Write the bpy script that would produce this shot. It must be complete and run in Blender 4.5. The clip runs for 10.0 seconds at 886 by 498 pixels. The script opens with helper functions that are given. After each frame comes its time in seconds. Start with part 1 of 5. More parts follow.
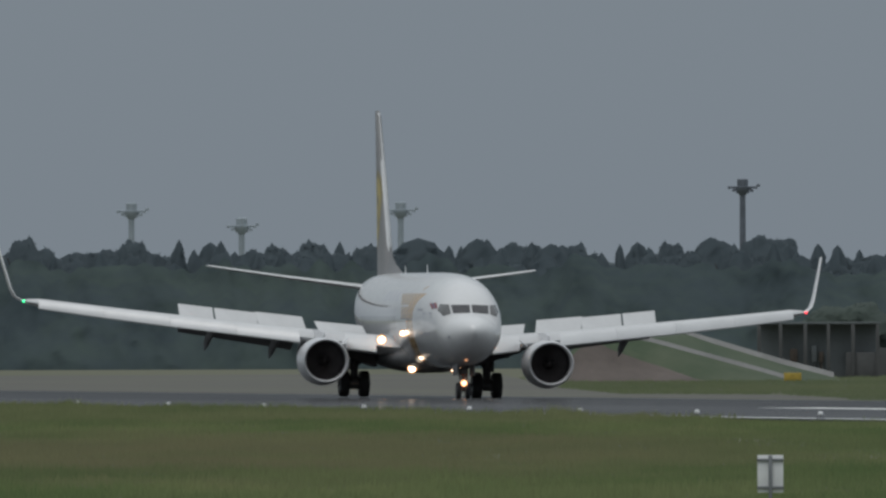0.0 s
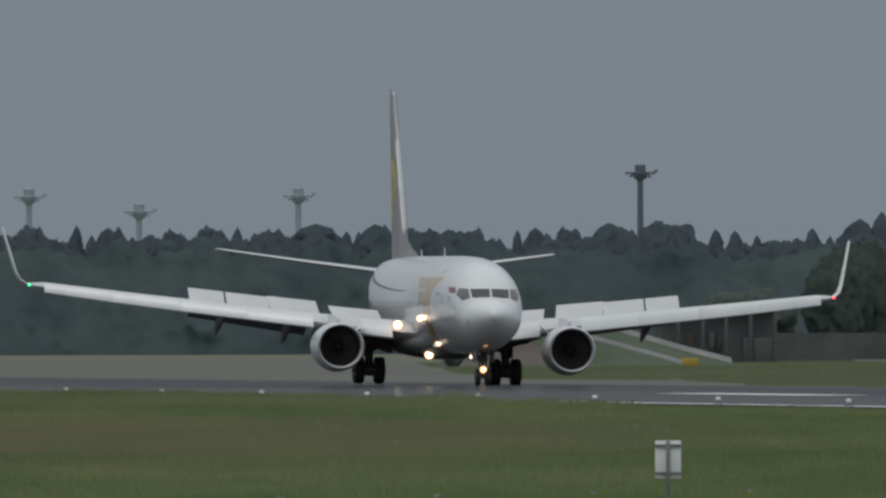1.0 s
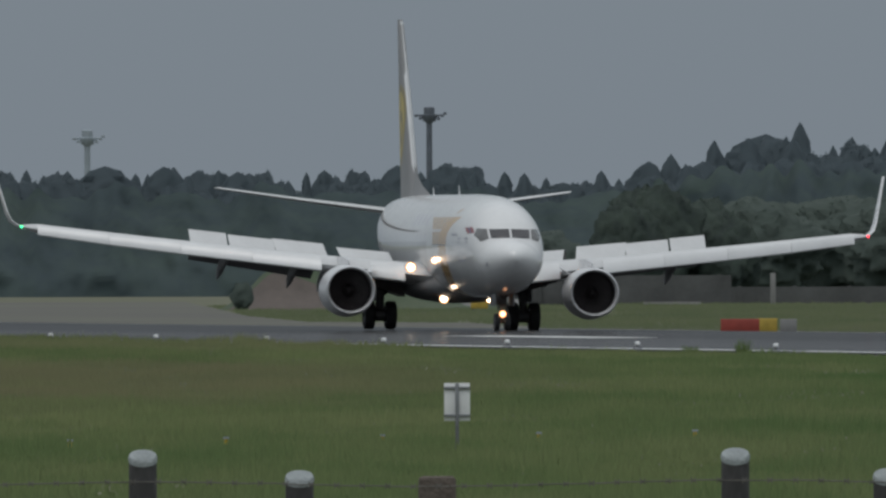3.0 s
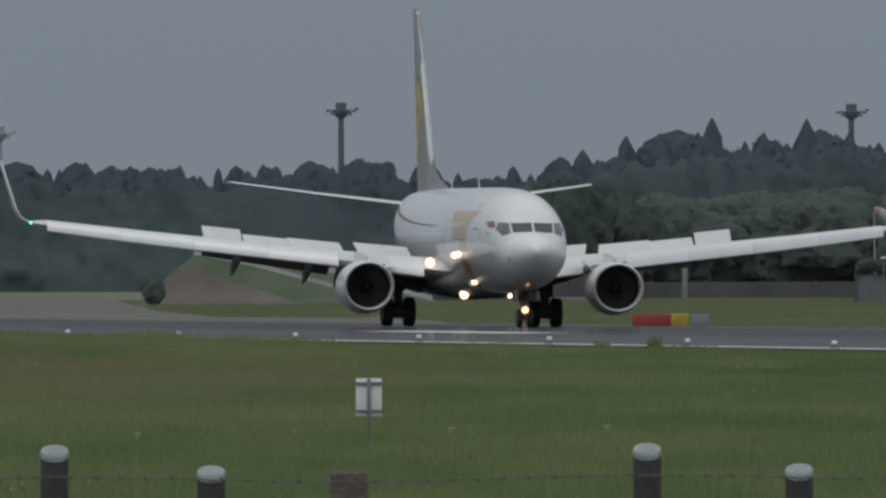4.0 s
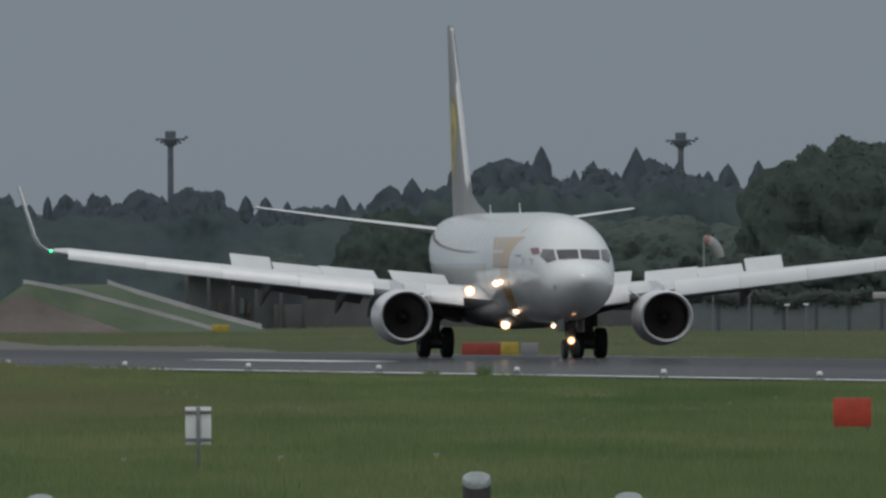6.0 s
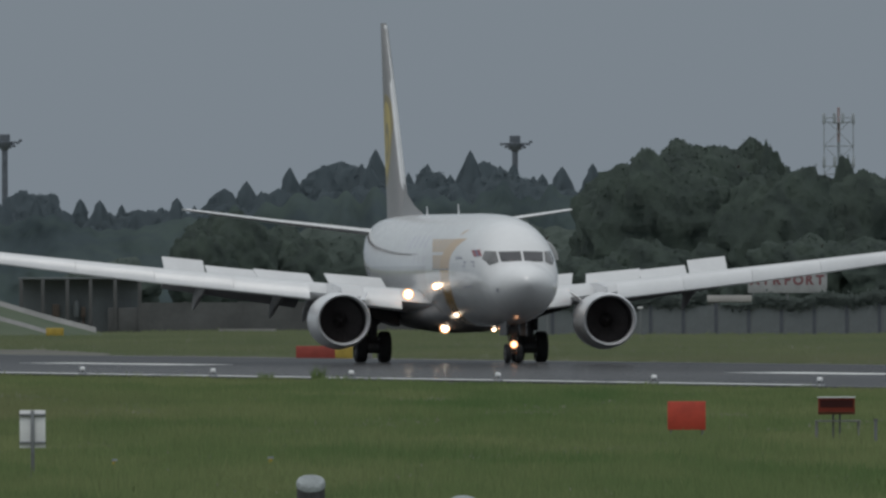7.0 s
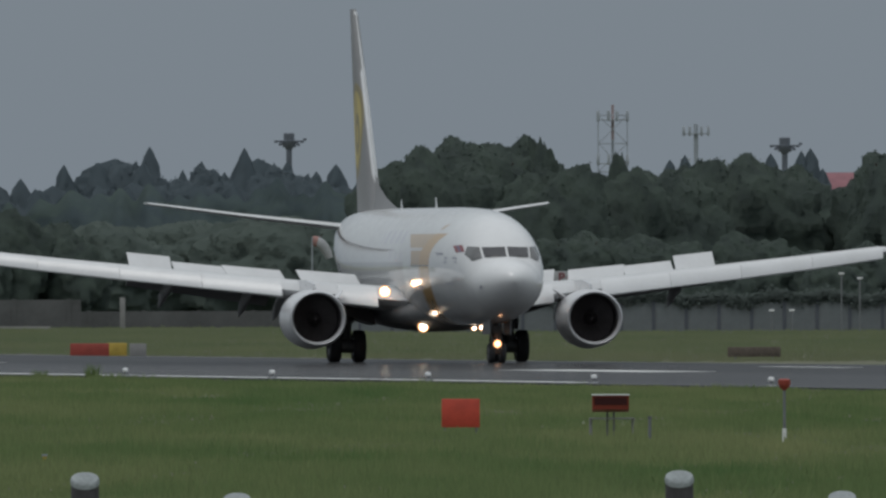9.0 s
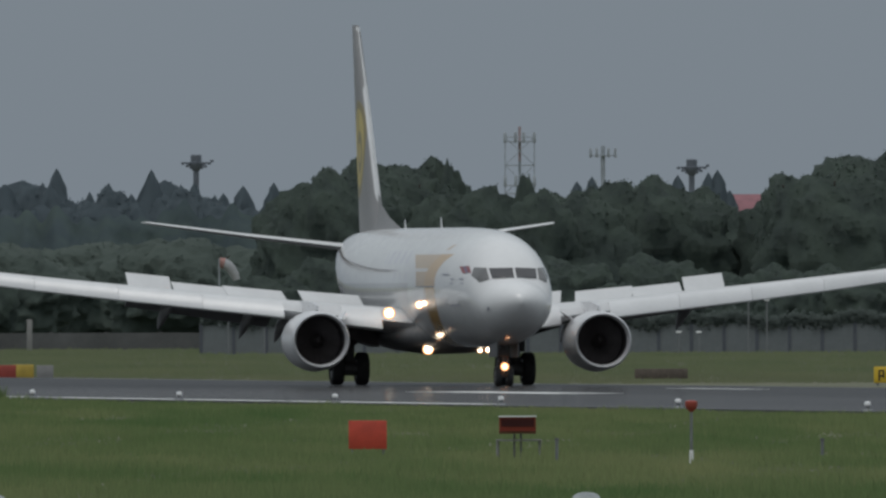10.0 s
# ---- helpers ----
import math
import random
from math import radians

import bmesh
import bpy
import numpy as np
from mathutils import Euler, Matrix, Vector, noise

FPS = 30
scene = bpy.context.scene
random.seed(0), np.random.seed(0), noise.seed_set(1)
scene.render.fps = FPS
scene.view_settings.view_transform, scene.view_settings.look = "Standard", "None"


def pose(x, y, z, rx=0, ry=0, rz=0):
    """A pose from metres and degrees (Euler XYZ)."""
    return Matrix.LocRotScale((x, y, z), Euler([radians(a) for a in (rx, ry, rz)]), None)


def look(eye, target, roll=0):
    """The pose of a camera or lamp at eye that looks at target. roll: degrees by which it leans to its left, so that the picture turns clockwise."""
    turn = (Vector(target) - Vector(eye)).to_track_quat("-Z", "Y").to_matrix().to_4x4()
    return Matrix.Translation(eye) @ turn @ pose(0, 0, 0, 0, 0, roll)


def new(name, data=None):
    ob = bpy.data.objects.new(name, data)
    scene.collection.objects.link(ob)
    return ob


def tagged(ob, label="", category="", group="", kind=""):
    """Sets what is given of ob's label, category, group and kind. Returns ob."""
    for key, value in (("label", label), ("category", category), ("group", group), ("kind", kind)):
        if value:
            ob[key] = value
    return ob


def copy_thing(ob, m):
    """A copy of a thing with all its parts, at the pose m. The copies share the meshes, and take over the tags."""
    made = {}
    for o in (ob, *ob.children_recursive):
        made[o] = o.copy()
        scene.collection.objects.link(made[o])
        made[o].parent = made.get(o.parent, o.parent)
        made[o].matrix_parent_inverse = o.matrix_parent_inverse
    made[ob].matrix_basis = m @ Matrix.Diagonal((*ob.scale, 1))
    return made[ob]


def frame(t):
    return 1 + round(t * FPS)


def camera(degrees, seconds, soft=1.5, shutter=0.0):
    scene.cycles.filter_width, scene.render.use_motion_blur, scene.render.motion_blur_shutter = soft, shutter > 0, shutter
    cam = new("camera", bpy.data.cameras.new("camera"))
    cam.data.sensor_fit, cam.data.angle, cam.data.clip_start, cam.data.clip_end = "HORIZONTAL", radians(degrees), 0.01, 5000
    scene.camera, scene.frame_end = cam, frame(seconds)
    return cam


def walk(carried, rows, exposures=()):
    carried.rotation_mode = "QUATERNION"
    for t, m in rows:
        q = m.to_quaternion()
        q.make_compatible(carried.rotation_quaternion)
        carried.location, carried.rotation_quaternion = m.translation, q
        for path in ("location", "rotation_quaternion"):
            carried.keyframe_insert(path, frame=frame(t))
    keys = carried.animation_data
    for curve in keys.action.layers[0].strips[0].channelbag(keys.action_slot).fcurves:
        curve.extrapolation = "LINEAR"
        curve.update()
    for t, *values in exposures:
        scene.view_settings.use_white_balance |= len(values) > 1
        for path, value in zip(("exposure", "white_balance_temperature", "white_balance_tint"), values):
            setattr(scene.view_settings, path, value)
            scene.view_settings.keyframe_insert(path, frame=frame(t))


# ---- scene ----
CAM_X, CAM_H = -175.75, 2.76
cam = camera(1.448, 10.0, soft=2.6)
# seconds, yaw, pitch in degrees: a tripod head that follows the aircraft
PAN = [
    (0, -6.7591, 0.1379), (0.5, -6.8115, 0.1214), (1, -6.9263, 0.1137), (1.5, -7.0188, 0.0574), (2, -7.0949, 0.0127),
    (2.5, -7.2252, 0.0325), (2.7, -7.2451, 0.0272), (3.8, -7.3768, 0.0096), (4, -7.415, 0.0104), (4.5, -7.5061, 0.0119),
    (5, -7.4944, 0.065), (5.5, -7.609, 0.0726), (5.7, -7.6463, 0.0541), (6.8, -7.8924, 0.0677), (7, -7.9648, 0.0606),
    (7.5, -8.0409, 0.0565), (8, -8.1823, 0.0673), (8.5, -8.282, 0.0642), (9, -8.334, 0.0553), (9.5, -8.4307, 0.0727),
    (10, -8.4861, 0.0903),
]
walk(cam, [(t, pose(CAM_X, 0, CAM_H, 90 + p, 0, y) @ pose(0, 0, 0, 0, 0, -0.19)) for t, y, p in PAN])

# ---- light: an even overcast sky ----
world = bpy.data.worlds.new("overcast_sky")
scene.world = world
world.use_nodes = True
wn, wl = world.node_tree.nodes, world.node_tree.links
wn.clear()
w_out = wn.new("ShaderNodeOutputWorld")
w_bg = wn.new("ShaderNodeBackground")
w_bg2 = wn.new("ShaderNodeBackground")
w_mix = wn.new("ShaderNodeMixShader")
w_sky = wn.new("ShaderNodeTexSky")
w_sky.sky_type, w_sky.sun_disc = "NISHITA", False
w_sky.sun_elevation, w_sky.sun_rotation = radians(67), radians(211)
w_sky.air_density, w_sky.dust_density = 2.0, 4.0
w_co = wn.new("ShaderNodeTexCoord")
w_sep = wn.new("ShaderNodeSeparateXYZ")
w_ramp = wn.new("ShaderNodeValToRGB")
wl.new(w_co.outputs["Generated"], w_sep.inputs[0])
wl.new(w_sep.outputs["Z"], w_ramp.inputs[0])
w_ramp.color_ramp.elements[0].position, w_ramp.color_ramp.elements[0].color = 0.0, (0.202, 0.238, 0.275, 1)
w_ramp.color_ramp.elements[1].position, w_ramp.color_ramp.elements[1].color = 1.0, (0.82, 0.86, 0.89, 1)
e_mid = w_ramp.color_ramp.elements.new(0.25)
e_mid.color = (0.365, 0.405, 0.435, 1)
e_high = w_ramp.color_ramp.elements.new(0.5)
e_high.color = (0.53, 0.57, 0.6, 1)
wl.new(w_ramp.outputs[0], w_bg.inputs["Color"])
w_bg.inputs["Strength"].default_value = 1.0
wl.new(w_sky.outputs[0], w_bg2.inputs["Color"])
w_bg2.inputs["Strength"].default_value = 0.05
w_mix.inputs[0].default_value = 0.06
wl.new(w_bg.outputs[0], w_mix.inputs[1])
wl.new(w_bg2.outputs[0], w_mix.inputs[2])
wl.new(w_mix.outputs[0], w_out.inputs["Surface"])
sun = new("sun", bpy.data.lights.new("sun", "SUN"))
sun.data.energy, sun.data.angle, sun.data.color = 0.6, radians(30), (1.0, 0.97, 0.93)
sun.matrix_world = look((-30, -50, 140), (0, 0, 0))
scene.view_settings.exposure = 0.0


# ---- materials ----
def mat(name, color, rough=0.6, metal=0.0, scale=2.0, vary=0.15, fine=12.0, bump=0.0, color2=None, stretch=(1, 1, 1), coat=0.0, per_piece=0.0, turn=0.0, span=(0.45, 1.0)):
    """Two scales of variation over a base colour, with a little relief."""
    m = bpy.data.materials.new(name)
    m.use_nodes = True
    n, l = m.node_tree.nodes, m.node_tree.links
    b = n["Principled BSDF"]
    b.inputs["Metallic"].default_value = metal
    b.inputs["Coat Weight"].default_value = coat
    co = n.new("ShaderNodeTexCoord")
    mp = n.new("ShaderNodeMapping")
    mp.inputs["Scale"].default_value = stretch
    if turn:
        mp.vector_type = "TEXTURE"
        mp.inputs["Scale"].default_value = [1 / q for q in stretch]
        mp.inputs["Rotation"].default_value[2] = radians(turn)
    l.new(co.outputs["Object"], mp.inputs[0])
    n1, n2 = n.new("ShaderNodeTexNoise"), n.new("ShaderNodeTexNoise")
    n1.inputs["Scale"].default_value, n2.inputs["Scale"].default_value = scale, fine
    n1.inputs["Detail"].default_value, n2.inputs["Detail"].default_value = 4, 6
    for q in (n1, n2):
        l.new(mp.outputs[0], q.inputs["Vector"])
    add = n.new("ShaderNodeMath")
    add.operation = "MULTIPLY_ADD"
    l.new(n2.outputs["Fac"], add.inputs[0])
    add.inputs[1].default_value = 0.45
    l.new(n1.outputs["Fac"], add.inputs[2])
    rp = n.new("ShaderNodeValToRGB")
    rp.color_ramp.elements[0].position, rp.color_ramp.elements[1].position = span
    c2 = color2 or tuple(min(1, c * (1 + vary)) for c in color)
    rp.color_ramp.elements[0].color = (*[c * (1 - vary) for c in color], 1)
    rp.color_ramp.elements[1].color = (*c2, 1)
    l.new(add.outputs[0], rp.inputs[0])
    last = rp.outputs[0]
    if per_piece:
        gi = n.new("ShaderNodeNewGeometry")
        hv = n.new("ShaderNodeHueSaturation")
        mr = n.new("ShaderNodeMapRange")
        mr.inputs["To Min"].default_value, mr.inputs["To Max"].default_value = 1 - per_piece, 1 + per_piece
        l.new(gi.outputs["Random Per Island"], mr.inputs[0])
        l.new(mr.outputs[0], hv.inputs["Value"])
        l.new(last, hv.inputs["Color"])
        last = hv.outputs[0]
    l.new(last, b.inputs["Base Color"])
    rr = n.new("ShaderNodeMapRange")
    rr.inputs["To Min"].default_value, rr.inputs["To Max"].default_value = max(0.03, rough - 0.08), min(1, rough + 0.08)
    l.new(n2.outputs["Fac"], rr.inputs[0])
    l.new(rr.outputs[0], b.inputs["Roughness"])
    if bump:
        bp = n.new("ShaderNodeBump")
        bp.inputs["Strength"].default_value, bp.inputs["Distance"].default_value = bump, 0.05
        l.new(n2.outputs["Fac"], bp.inputs["Height"])
        l.new(bp.outputs[0], b.inputs["Normal"])
    return m


def leafy(m, share=0.45):
    """Lets light pass through thin leaves."""
    n, l = m.node_tree.nodes, m.node_tree.links
    b, out = n["Principled BSDF"], n["Material Output"]
    tr, mx = n.new("ShaderNodeBsdfTranslucent"), n.new("ShaderNodeMixShader")
    l.new(b.inputs["Base Color"].links[0].from_socket, tr.inputs["Color"])
    mx.inputs[0].default_value = share
    l.new(b.outputs[0], mx.inputs[1])
    l.new(tr.outputs[0], mx.inputs[2])
    l.new(mx.outputs[0], out.inputs["Surface"])
    return m


def glow(name, color, strength):
    m = bpy.data.materials.new(name)
    m.use_nodes = True
    b = m.node_tree.nodes["Principled BSDF"]
    b.inputs["Base Color"].default_value = (*color, 1)
    b.inputs["Emission Color"].default_value = (*color, 1)
    b.inputs["Emission Strength"].default_value = strength
    return m


def masked(m, color, build):
    """Paint laid over m's base colour where the mask that build(nodes, links, x, y, z) returns is 1 (object space, metres)."""
    n, l = m.node_tree.nodes, m.node_tree.links
    b = n["Principled BSDF"]
    co = n.new("ShaderNodeTexCoord")
    sp = n.new("ShaderNodeSeparateXYZ")
    l.new(co.outputs["Object"], sp.inputs[0])
    fac = build(n, l, sp.outputs["X"], sp.outputs["Y"], sp.outputs["Z"])
    mx = n.new("ShaderNodeMix")
    mx.data_type = "RGBA"
    l.new(fac, mx.inputs["Factor"])
    old = b.inputs["Base Color"].links[0].from_socket
    l.new(old, mx.inputs["A"])
    mx.inputs["B"].default_value = (*color, 1)
    l.new(mx.outputs["Result"], b.inputs["Base Color"])
    return m


def op(n, l, kind, a, b=None, c=None):
    """One node of arithmetic; a, b and c are sockets or numbers."""
    q = n.new("ShaderNodeMath")
    q.operation = kind
    for i, v in enumerate((a, b, c)):
        if v is None:
            continue
        if isinstance(v, (int, float)):
            q.inputs[i].default_value = v
        else:
            l.new(v, q.inputs[i])
    return q.outputs[0]


def inside(n, l, v, lo, hi, edge=0.05):
    """1 where lo < v < hi, with a soft edge."""
    a = n.new("ShaderNodeMapRange")
    b = n.new("ShaderNodeMapRange")
    for q, e0, e1 in ((a, lo - edge, lo + edge), (b, hi + edge, hi - edge)):
        q.inputs["From Min"].default_value, q.inputs["From Max"].default_value = e0, e1
        l.new(v, q.inputs[0])
    return op(n, l, "MULTIPLY", a.outputs[0], b.outputs[0])


M_WHITE = mat("aircraft_white_paint", (0.72, 0.73, 0.74), 0.28, 0, 0.6, 0.05, 5, coat=0.3)
M_WING = mat("wing_grey_paint", (0.56, 0.57, 0.58), 0.4, 0, 0.8, 0.08, 6)
M_SLAT = mat("bright_slat_metal", (0.66, 0.67, 0.68), 0.35, 0.15, 1.2, 0.06, 8)
M_COWL = mat("cowl_white_paint", (0.66, 0.67, 0.69), 0.3, 0, 1.0, 0.07, 8, coat=0.2)
M_LIP = mat("bare_inlet_metal", (0.62, 0.63, 0.65), 0.4, 0.4, 2.0, 0.06, 12)
M_DARKMETAL = mat("dark_engine_metal", (0.07, 0.066, 0.068), 0.5, 0.4, 3, 0.3, 20)
M_GEAR = mat("gear_grey_paint", (0.13, 0.13, 0.135), 0.5, 0.2, 4, 0.25, 25)
M_TYRE = mat("tyre_rubber", (0.035, 0.035, 0.037), 0.8, 0, 5, 0.3, 30, bump=0.2)
# reflected sky is mixed into the pane colours, most in the side panes
M_GLASS = mat("cockpit_glass", (0.06, 0.06, 0.066), 0.08, 0, 2, 0.1, 5)
M_SIDE_GLASS = mat("sky_paled_side_glass", (0.13, 0.132, 0.135), 0.1, 0, 2, 0.15, 5)
M_FAN = mat("titanium_fan", (0.07, 0.062, 0.064), 0.45, 0.6, 3, 0.2, 20)
M_FLAP = mat("flap_grey_paint", (0.2, 0.205, 0.215), 0.55, 0, 1.5, 0.2, 9)
M_TAIL = mat("fin_grey_paint", (0.25, 0.25, 0.255), 0.4, 0, 0.7, 0.07, 5)
M_LAMP = glow("landing_lamp_glow", (1.0, 0.86, 0.66), 7)
M_LAMP_HALO = glow("warm_halo_glow", (1.0, 0.5, 0.22), 1.3)
M_LAMP_WARM = glow("taxi_lamp_glow", (1.0, 0.55, 0.32), 3.6)
M_GREEN = glow("green_navigation_glow", (0.05, 1.0, 0.35), 2.5)
M_RED_NAV = glow("red_navigation_glow", (1.0, 0.06, 0.08), 2.5)
M_RED_PAINT = mat("red_marker_paint", (0.48, 0.058, 0.032), 0.55, 0, 3, 0.2, 20)
M_RED_DULL = mat("faded_red_sign_paint", (0.3, 0.05, 0.035), 0.6, 0, 3, 0.2, 20)
M_YELLOW_DULL = mat("faded_yellow_sign_paint", (0.42, 0.3, 0.05), 0.6, 0, 3, 0.2, 20)
M_YELLOW = mat("yellow_sign_paint", (0.62, 0.42, 0.03), 0.5, 0, 3, 0.15, 20)
M_BLACK = mat("black_paint", (0.02, 0.02, 0.022), 0.6, 0, 4, 0.3, 20)
M_SIGN_WHITE = mat("white_sign_board", (0.78, 0.79, 0.8), 0.5, 0, 3, 0.08, 20)
M_STEEL = mat("galvanised_steel", (0.22, 0.23, 0.24), 0.45, 0.6, 4, 0.2, 30)
M_POST = mat("weathered_post_timber", (0.06, 0.058, 0.06), 0.8, 0, 6, 0.35, 40, bump=0.4, stretch=(1, 1, 0.25))
M_CAP = mat("pale_post_cap", (0.27, 0.3, 0.305), 0.75, 0, 14, 0.22, 60, bump=0.3)
M_STUMP = mat("brown_weathered_timber", (0.11, 0.09, 0.075), 0.85, 0, 6, 0.3, 40, bump=0.4)
M_WIRE = mat("rusty_wire", (0.16, 0.15, 0.14), 0.6, 0.5, 10, 0.3, 50)
M_CONCRETE = mat("pale_concrete", (0.25, 0.25, 0.245), 0.8, 0, 0.5, 0.2, 5, bump=0.2)
M_WALL = mat("grey_boundary_panel", (0.15, 0.168, 0.176), 0.75, 0, 0.4, 0.22, 4)
M_PLAINWALL = mat("stained_low_wall", (0.09, 0.093, 0.094), 0.8, 0, 0.3, 0.3, 3)
M_WALLPOST = mat("dark_boundary_post", (0.085, 0.095, 0.115), 0.7, 0, 1, 0.2, 6)
M_ASPHALT = mat("damp_asphalt", (0.07, 0.071, 0.074), 0.3, 0, 0.06, 0.3, 1.3, stretch=(1, 0.12, 1))

M_APRON = mat("dusty_apron", (0.1, 0.093, 0.088), 0.85, 0, 0.05, 0.2, 0.6, color2=(0.105, 0.108, 0.08), stretch=(1, 0.15, 1))
M_PAINT = mat("runway_white_paint", (0.62, 0.63, 0.62), 0.6, 0, 0.5, 0.25, 3)
# far copy of the mast steel, lightened to hold the distance haze
M_MAST_HAZED = mat("haze_paled_mast_steel", (0.32, 0.37, 0.41), 0.7, 0, 1, 0.1, 6)
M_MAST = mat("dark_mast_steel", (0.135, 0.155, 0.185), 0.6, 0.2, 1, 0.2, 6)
# tower and pole steel, its base colour lightened for haze
M_PYLON = mat("haze_paled_steel", (0.35, 0.385, 0.415), 0.6, 0.3, 1, 0.2, 6)
M_SOCK = mat("faded_red_cloth", (0.34, 0.19, 0.17), 0.8, 0, 3, 0.15, 20)
M_SOCK_DARK = mat("faded_red_lettering", (0.22, 0.085, 0.095), 0.7, 0, 3, 0.25, 20)
M_HOARDING = mat("weathered_white_board", (0.36, 0.37, 0.38), 0.8, 0, 1.2, 0.2, 7)
# red steel greyed towards the haze that lies before it
M_PYLON_RED = mat("haze_muted_red_steel", (0.36, 0.28, 0.28), 0.6, 0.1, 1, 0.2, 6)
M_BARK = mat("bark", (0.07, 0.055, 0.045), 0.9, 0, 2, 0.3, 12, bump=0.5)
M_LEAF_DARK = leafy(mat("dark_broadleaf", (0.074, 0.104, 0.094), 0.8, 0, 0.5, 0.22, 5.0, per_piece=0.04, color2=(0.094, 0.13, 0.106), span=(0.55, 0.92)), 0.5)
M_LEAF_MID = leafy(mat("mid_green_broadleaf", (0.122, 0.165, 0.147), 0.8, 0, 0.15, 0.25, 1.5, per_piece=0.04, color2=(0.146, 0.188, 0.163)), 0.5)
# far woods: distance haze is mixed into these blue-green leaf colours
M_CONIFER = leafy(mat("haze_tinted_conifer", (0.115, 0.157, 0.182), 0.8, 0, 0.1, 0.2, 1.0, per_piece=0.05, color2=(0.121, 0.159, 0.182)),0.5)
M_FARWOOD = leafy(mat("haze_tinted_wood", (0.1, 0.14, 0.158), 0.85, 0, 0.05, 0.12, 0.4, color2=(0.115, 0.16, 0.15), span=(0.55, 0.9)), 0.5)
# glows by itself: the haze of the distance is its emitted colour
M_DISTANCE = glow("painted_haze_glow", (0.052, 0.066, 0.073), 1.0)
M_IVY = leafy(mat("creeper_green", (0.09, 0.115, 0.105), 0.8, 0, 0.8, 0.2, 4, per_piece=0.15))
M_ROOF = mat("red_tile_roof", (0.22, 0.09, 0.105), 0.7, 0, 1, 0.2, 6)
M_HOUSE = mat("pale_house_wall", (0.42, 0.41, 0.40), 0.8, 0, 0.6, 0.15, 5)
M_EARTH = mat("bare_earth_bank", (0.105, 0.088, 0.079), 0.9, 0, 0.25, 0.25, 2)
M_FLAG_RED = mat("flag_red", (0.27, 0.07, 0.085), 0.4)
M_FLAG_BLUE = mat("flag_blue", (0.16, 0.13, 0.2), 0.4)
M_GREYPRINT = mat("grey_lettering", (0.3, 0.31, 0.36), 0.5)
M_TUFT = mat("grass_blades", (0.118, 0.222, 0.064), 0.75, 0, 0.11, 0.3, 0.5, per_piece=0.1, color2=(0.22, 0.252, 0.108), stretch=(1, 0.07, 1), turn=-7.7, span=(0.5, 0.98))


def dry_patch(n, l, x, y, z):
    """Dry seeding grass beyond the middle of the verge, ragged at its edges."""
    tx = n.new("ShaderNodeTexNoise")
    mp = n.new("ShaderNodeCombineXYZ")
    l.new(op(n, l, "MULTIPLY", x, 0.09), mp.inputs[0])
    l.new(op(n, l, "MULTIPLY", y, 0.012), mp.inputs[1])
    l.new(mp.outputs[0], tx.inputs["Vector"])
    tx.inputs["Scale"].default_value, tx.inputs["Detail"].default_value = 1.0, 3
    wob = op(n, l, "SUBTRACT", tx.outputs["Fac"], 0.5)
    lat = op(n, l, "SUBTRACT", op(n, l, "ADD", x, 175.75), op(n, l, "MULTIPLY", y, 0.1275))
    side = inside(n, l, op(n, l, "MULTIPLY_ADD", wob, 12.0, lat), -300, 0, 5)
    reach = inside(n, l, op(n, l, "MULTIPLY_ADD", wob, 300.0, y), 690, 960, 55)
    edge = op(n, l, "MULTIPLY", inside(n, l, y, 1080, 1500, 60), 0.55)
    return op(n, l, "MULTIPLY", op(n, l, "MAXIMUM", op(n, l, "MULTIPLY", side, reach), edge), op(n, l, "MULTIPLY_ADD", tx.outputs["Fac"], 0.7, 0.25))


masked(M_TUFT, (0.22, 0.19, 0.115), dry_patch)
# blades beyond the runway: greyed, with haze mixed into their colour
masked(M_TUFT, (0.165, 0.19, 0.115), lambda n, l, x, y, z: op(n, l, "MULTIPLY", inside(n, l, x, 31, 4000, 2), 0.6))
leafy(M_TUFT, 0.4)


def ground_material():
    m = mat("mown_grass_and_soil", (0.095, 0.135, 0.055), 0.9, 0, 0.04, 0.25, 0.5, bump=0.3, color2=(0.15, 0.145, 0.085))
    # browner ground on the far side of the runway, greyed to hold haze
    return masked(m, (0.105, 0.102, 0.07), lambda n, l, x, y, z: op(n, l, "MULTIPLY", inside(n, l, x, 30, 4000, 6), 0.55))


M_GROUND = ground_material()
M_BANK = mat("rough_bank_grass", (0.05, 0.088, 0.042), 0.9, 0, 0.3, 0.3, 2.5, color2=(0.08, 0.1, 0.06))


def damp(m, share, rough):
    """Matt base with a thin wet film of constant share."""
    n, l = m.node_tree.nodes, m.node_tree.links
    b, out = n["Principled BSDF"], n["Material Output"]
    df, gl, mx = n.new("ShaderNodeBsdfDiffuse"), n.new("ShaderNodeBsdfGlossy"), n.new("ShaderNodeMixShader")
    l.new(b.inputs["Base Color"].links[0].from_socket, df.inputs["Color"])
    gl.inputs["Color"].default_value = (0.8, 0.8, 0.8, 1)
    gl.inputs["Roughness"].default_value = rough
    fr = n.new("ShaderNodeFresnel")
    fr.inputs["IOR"].default_value = 1.33
    l.new(op(n, l, "MULTIPLY", fr.outputs[0], share), mx.inputs[0])
    l.new(df.outputs[0], mx.inputs[1])
    l.new(gl.outputs[0], mx.inputs[2])
    l.new(mx.outputs[0], out.inputs["Surface"])


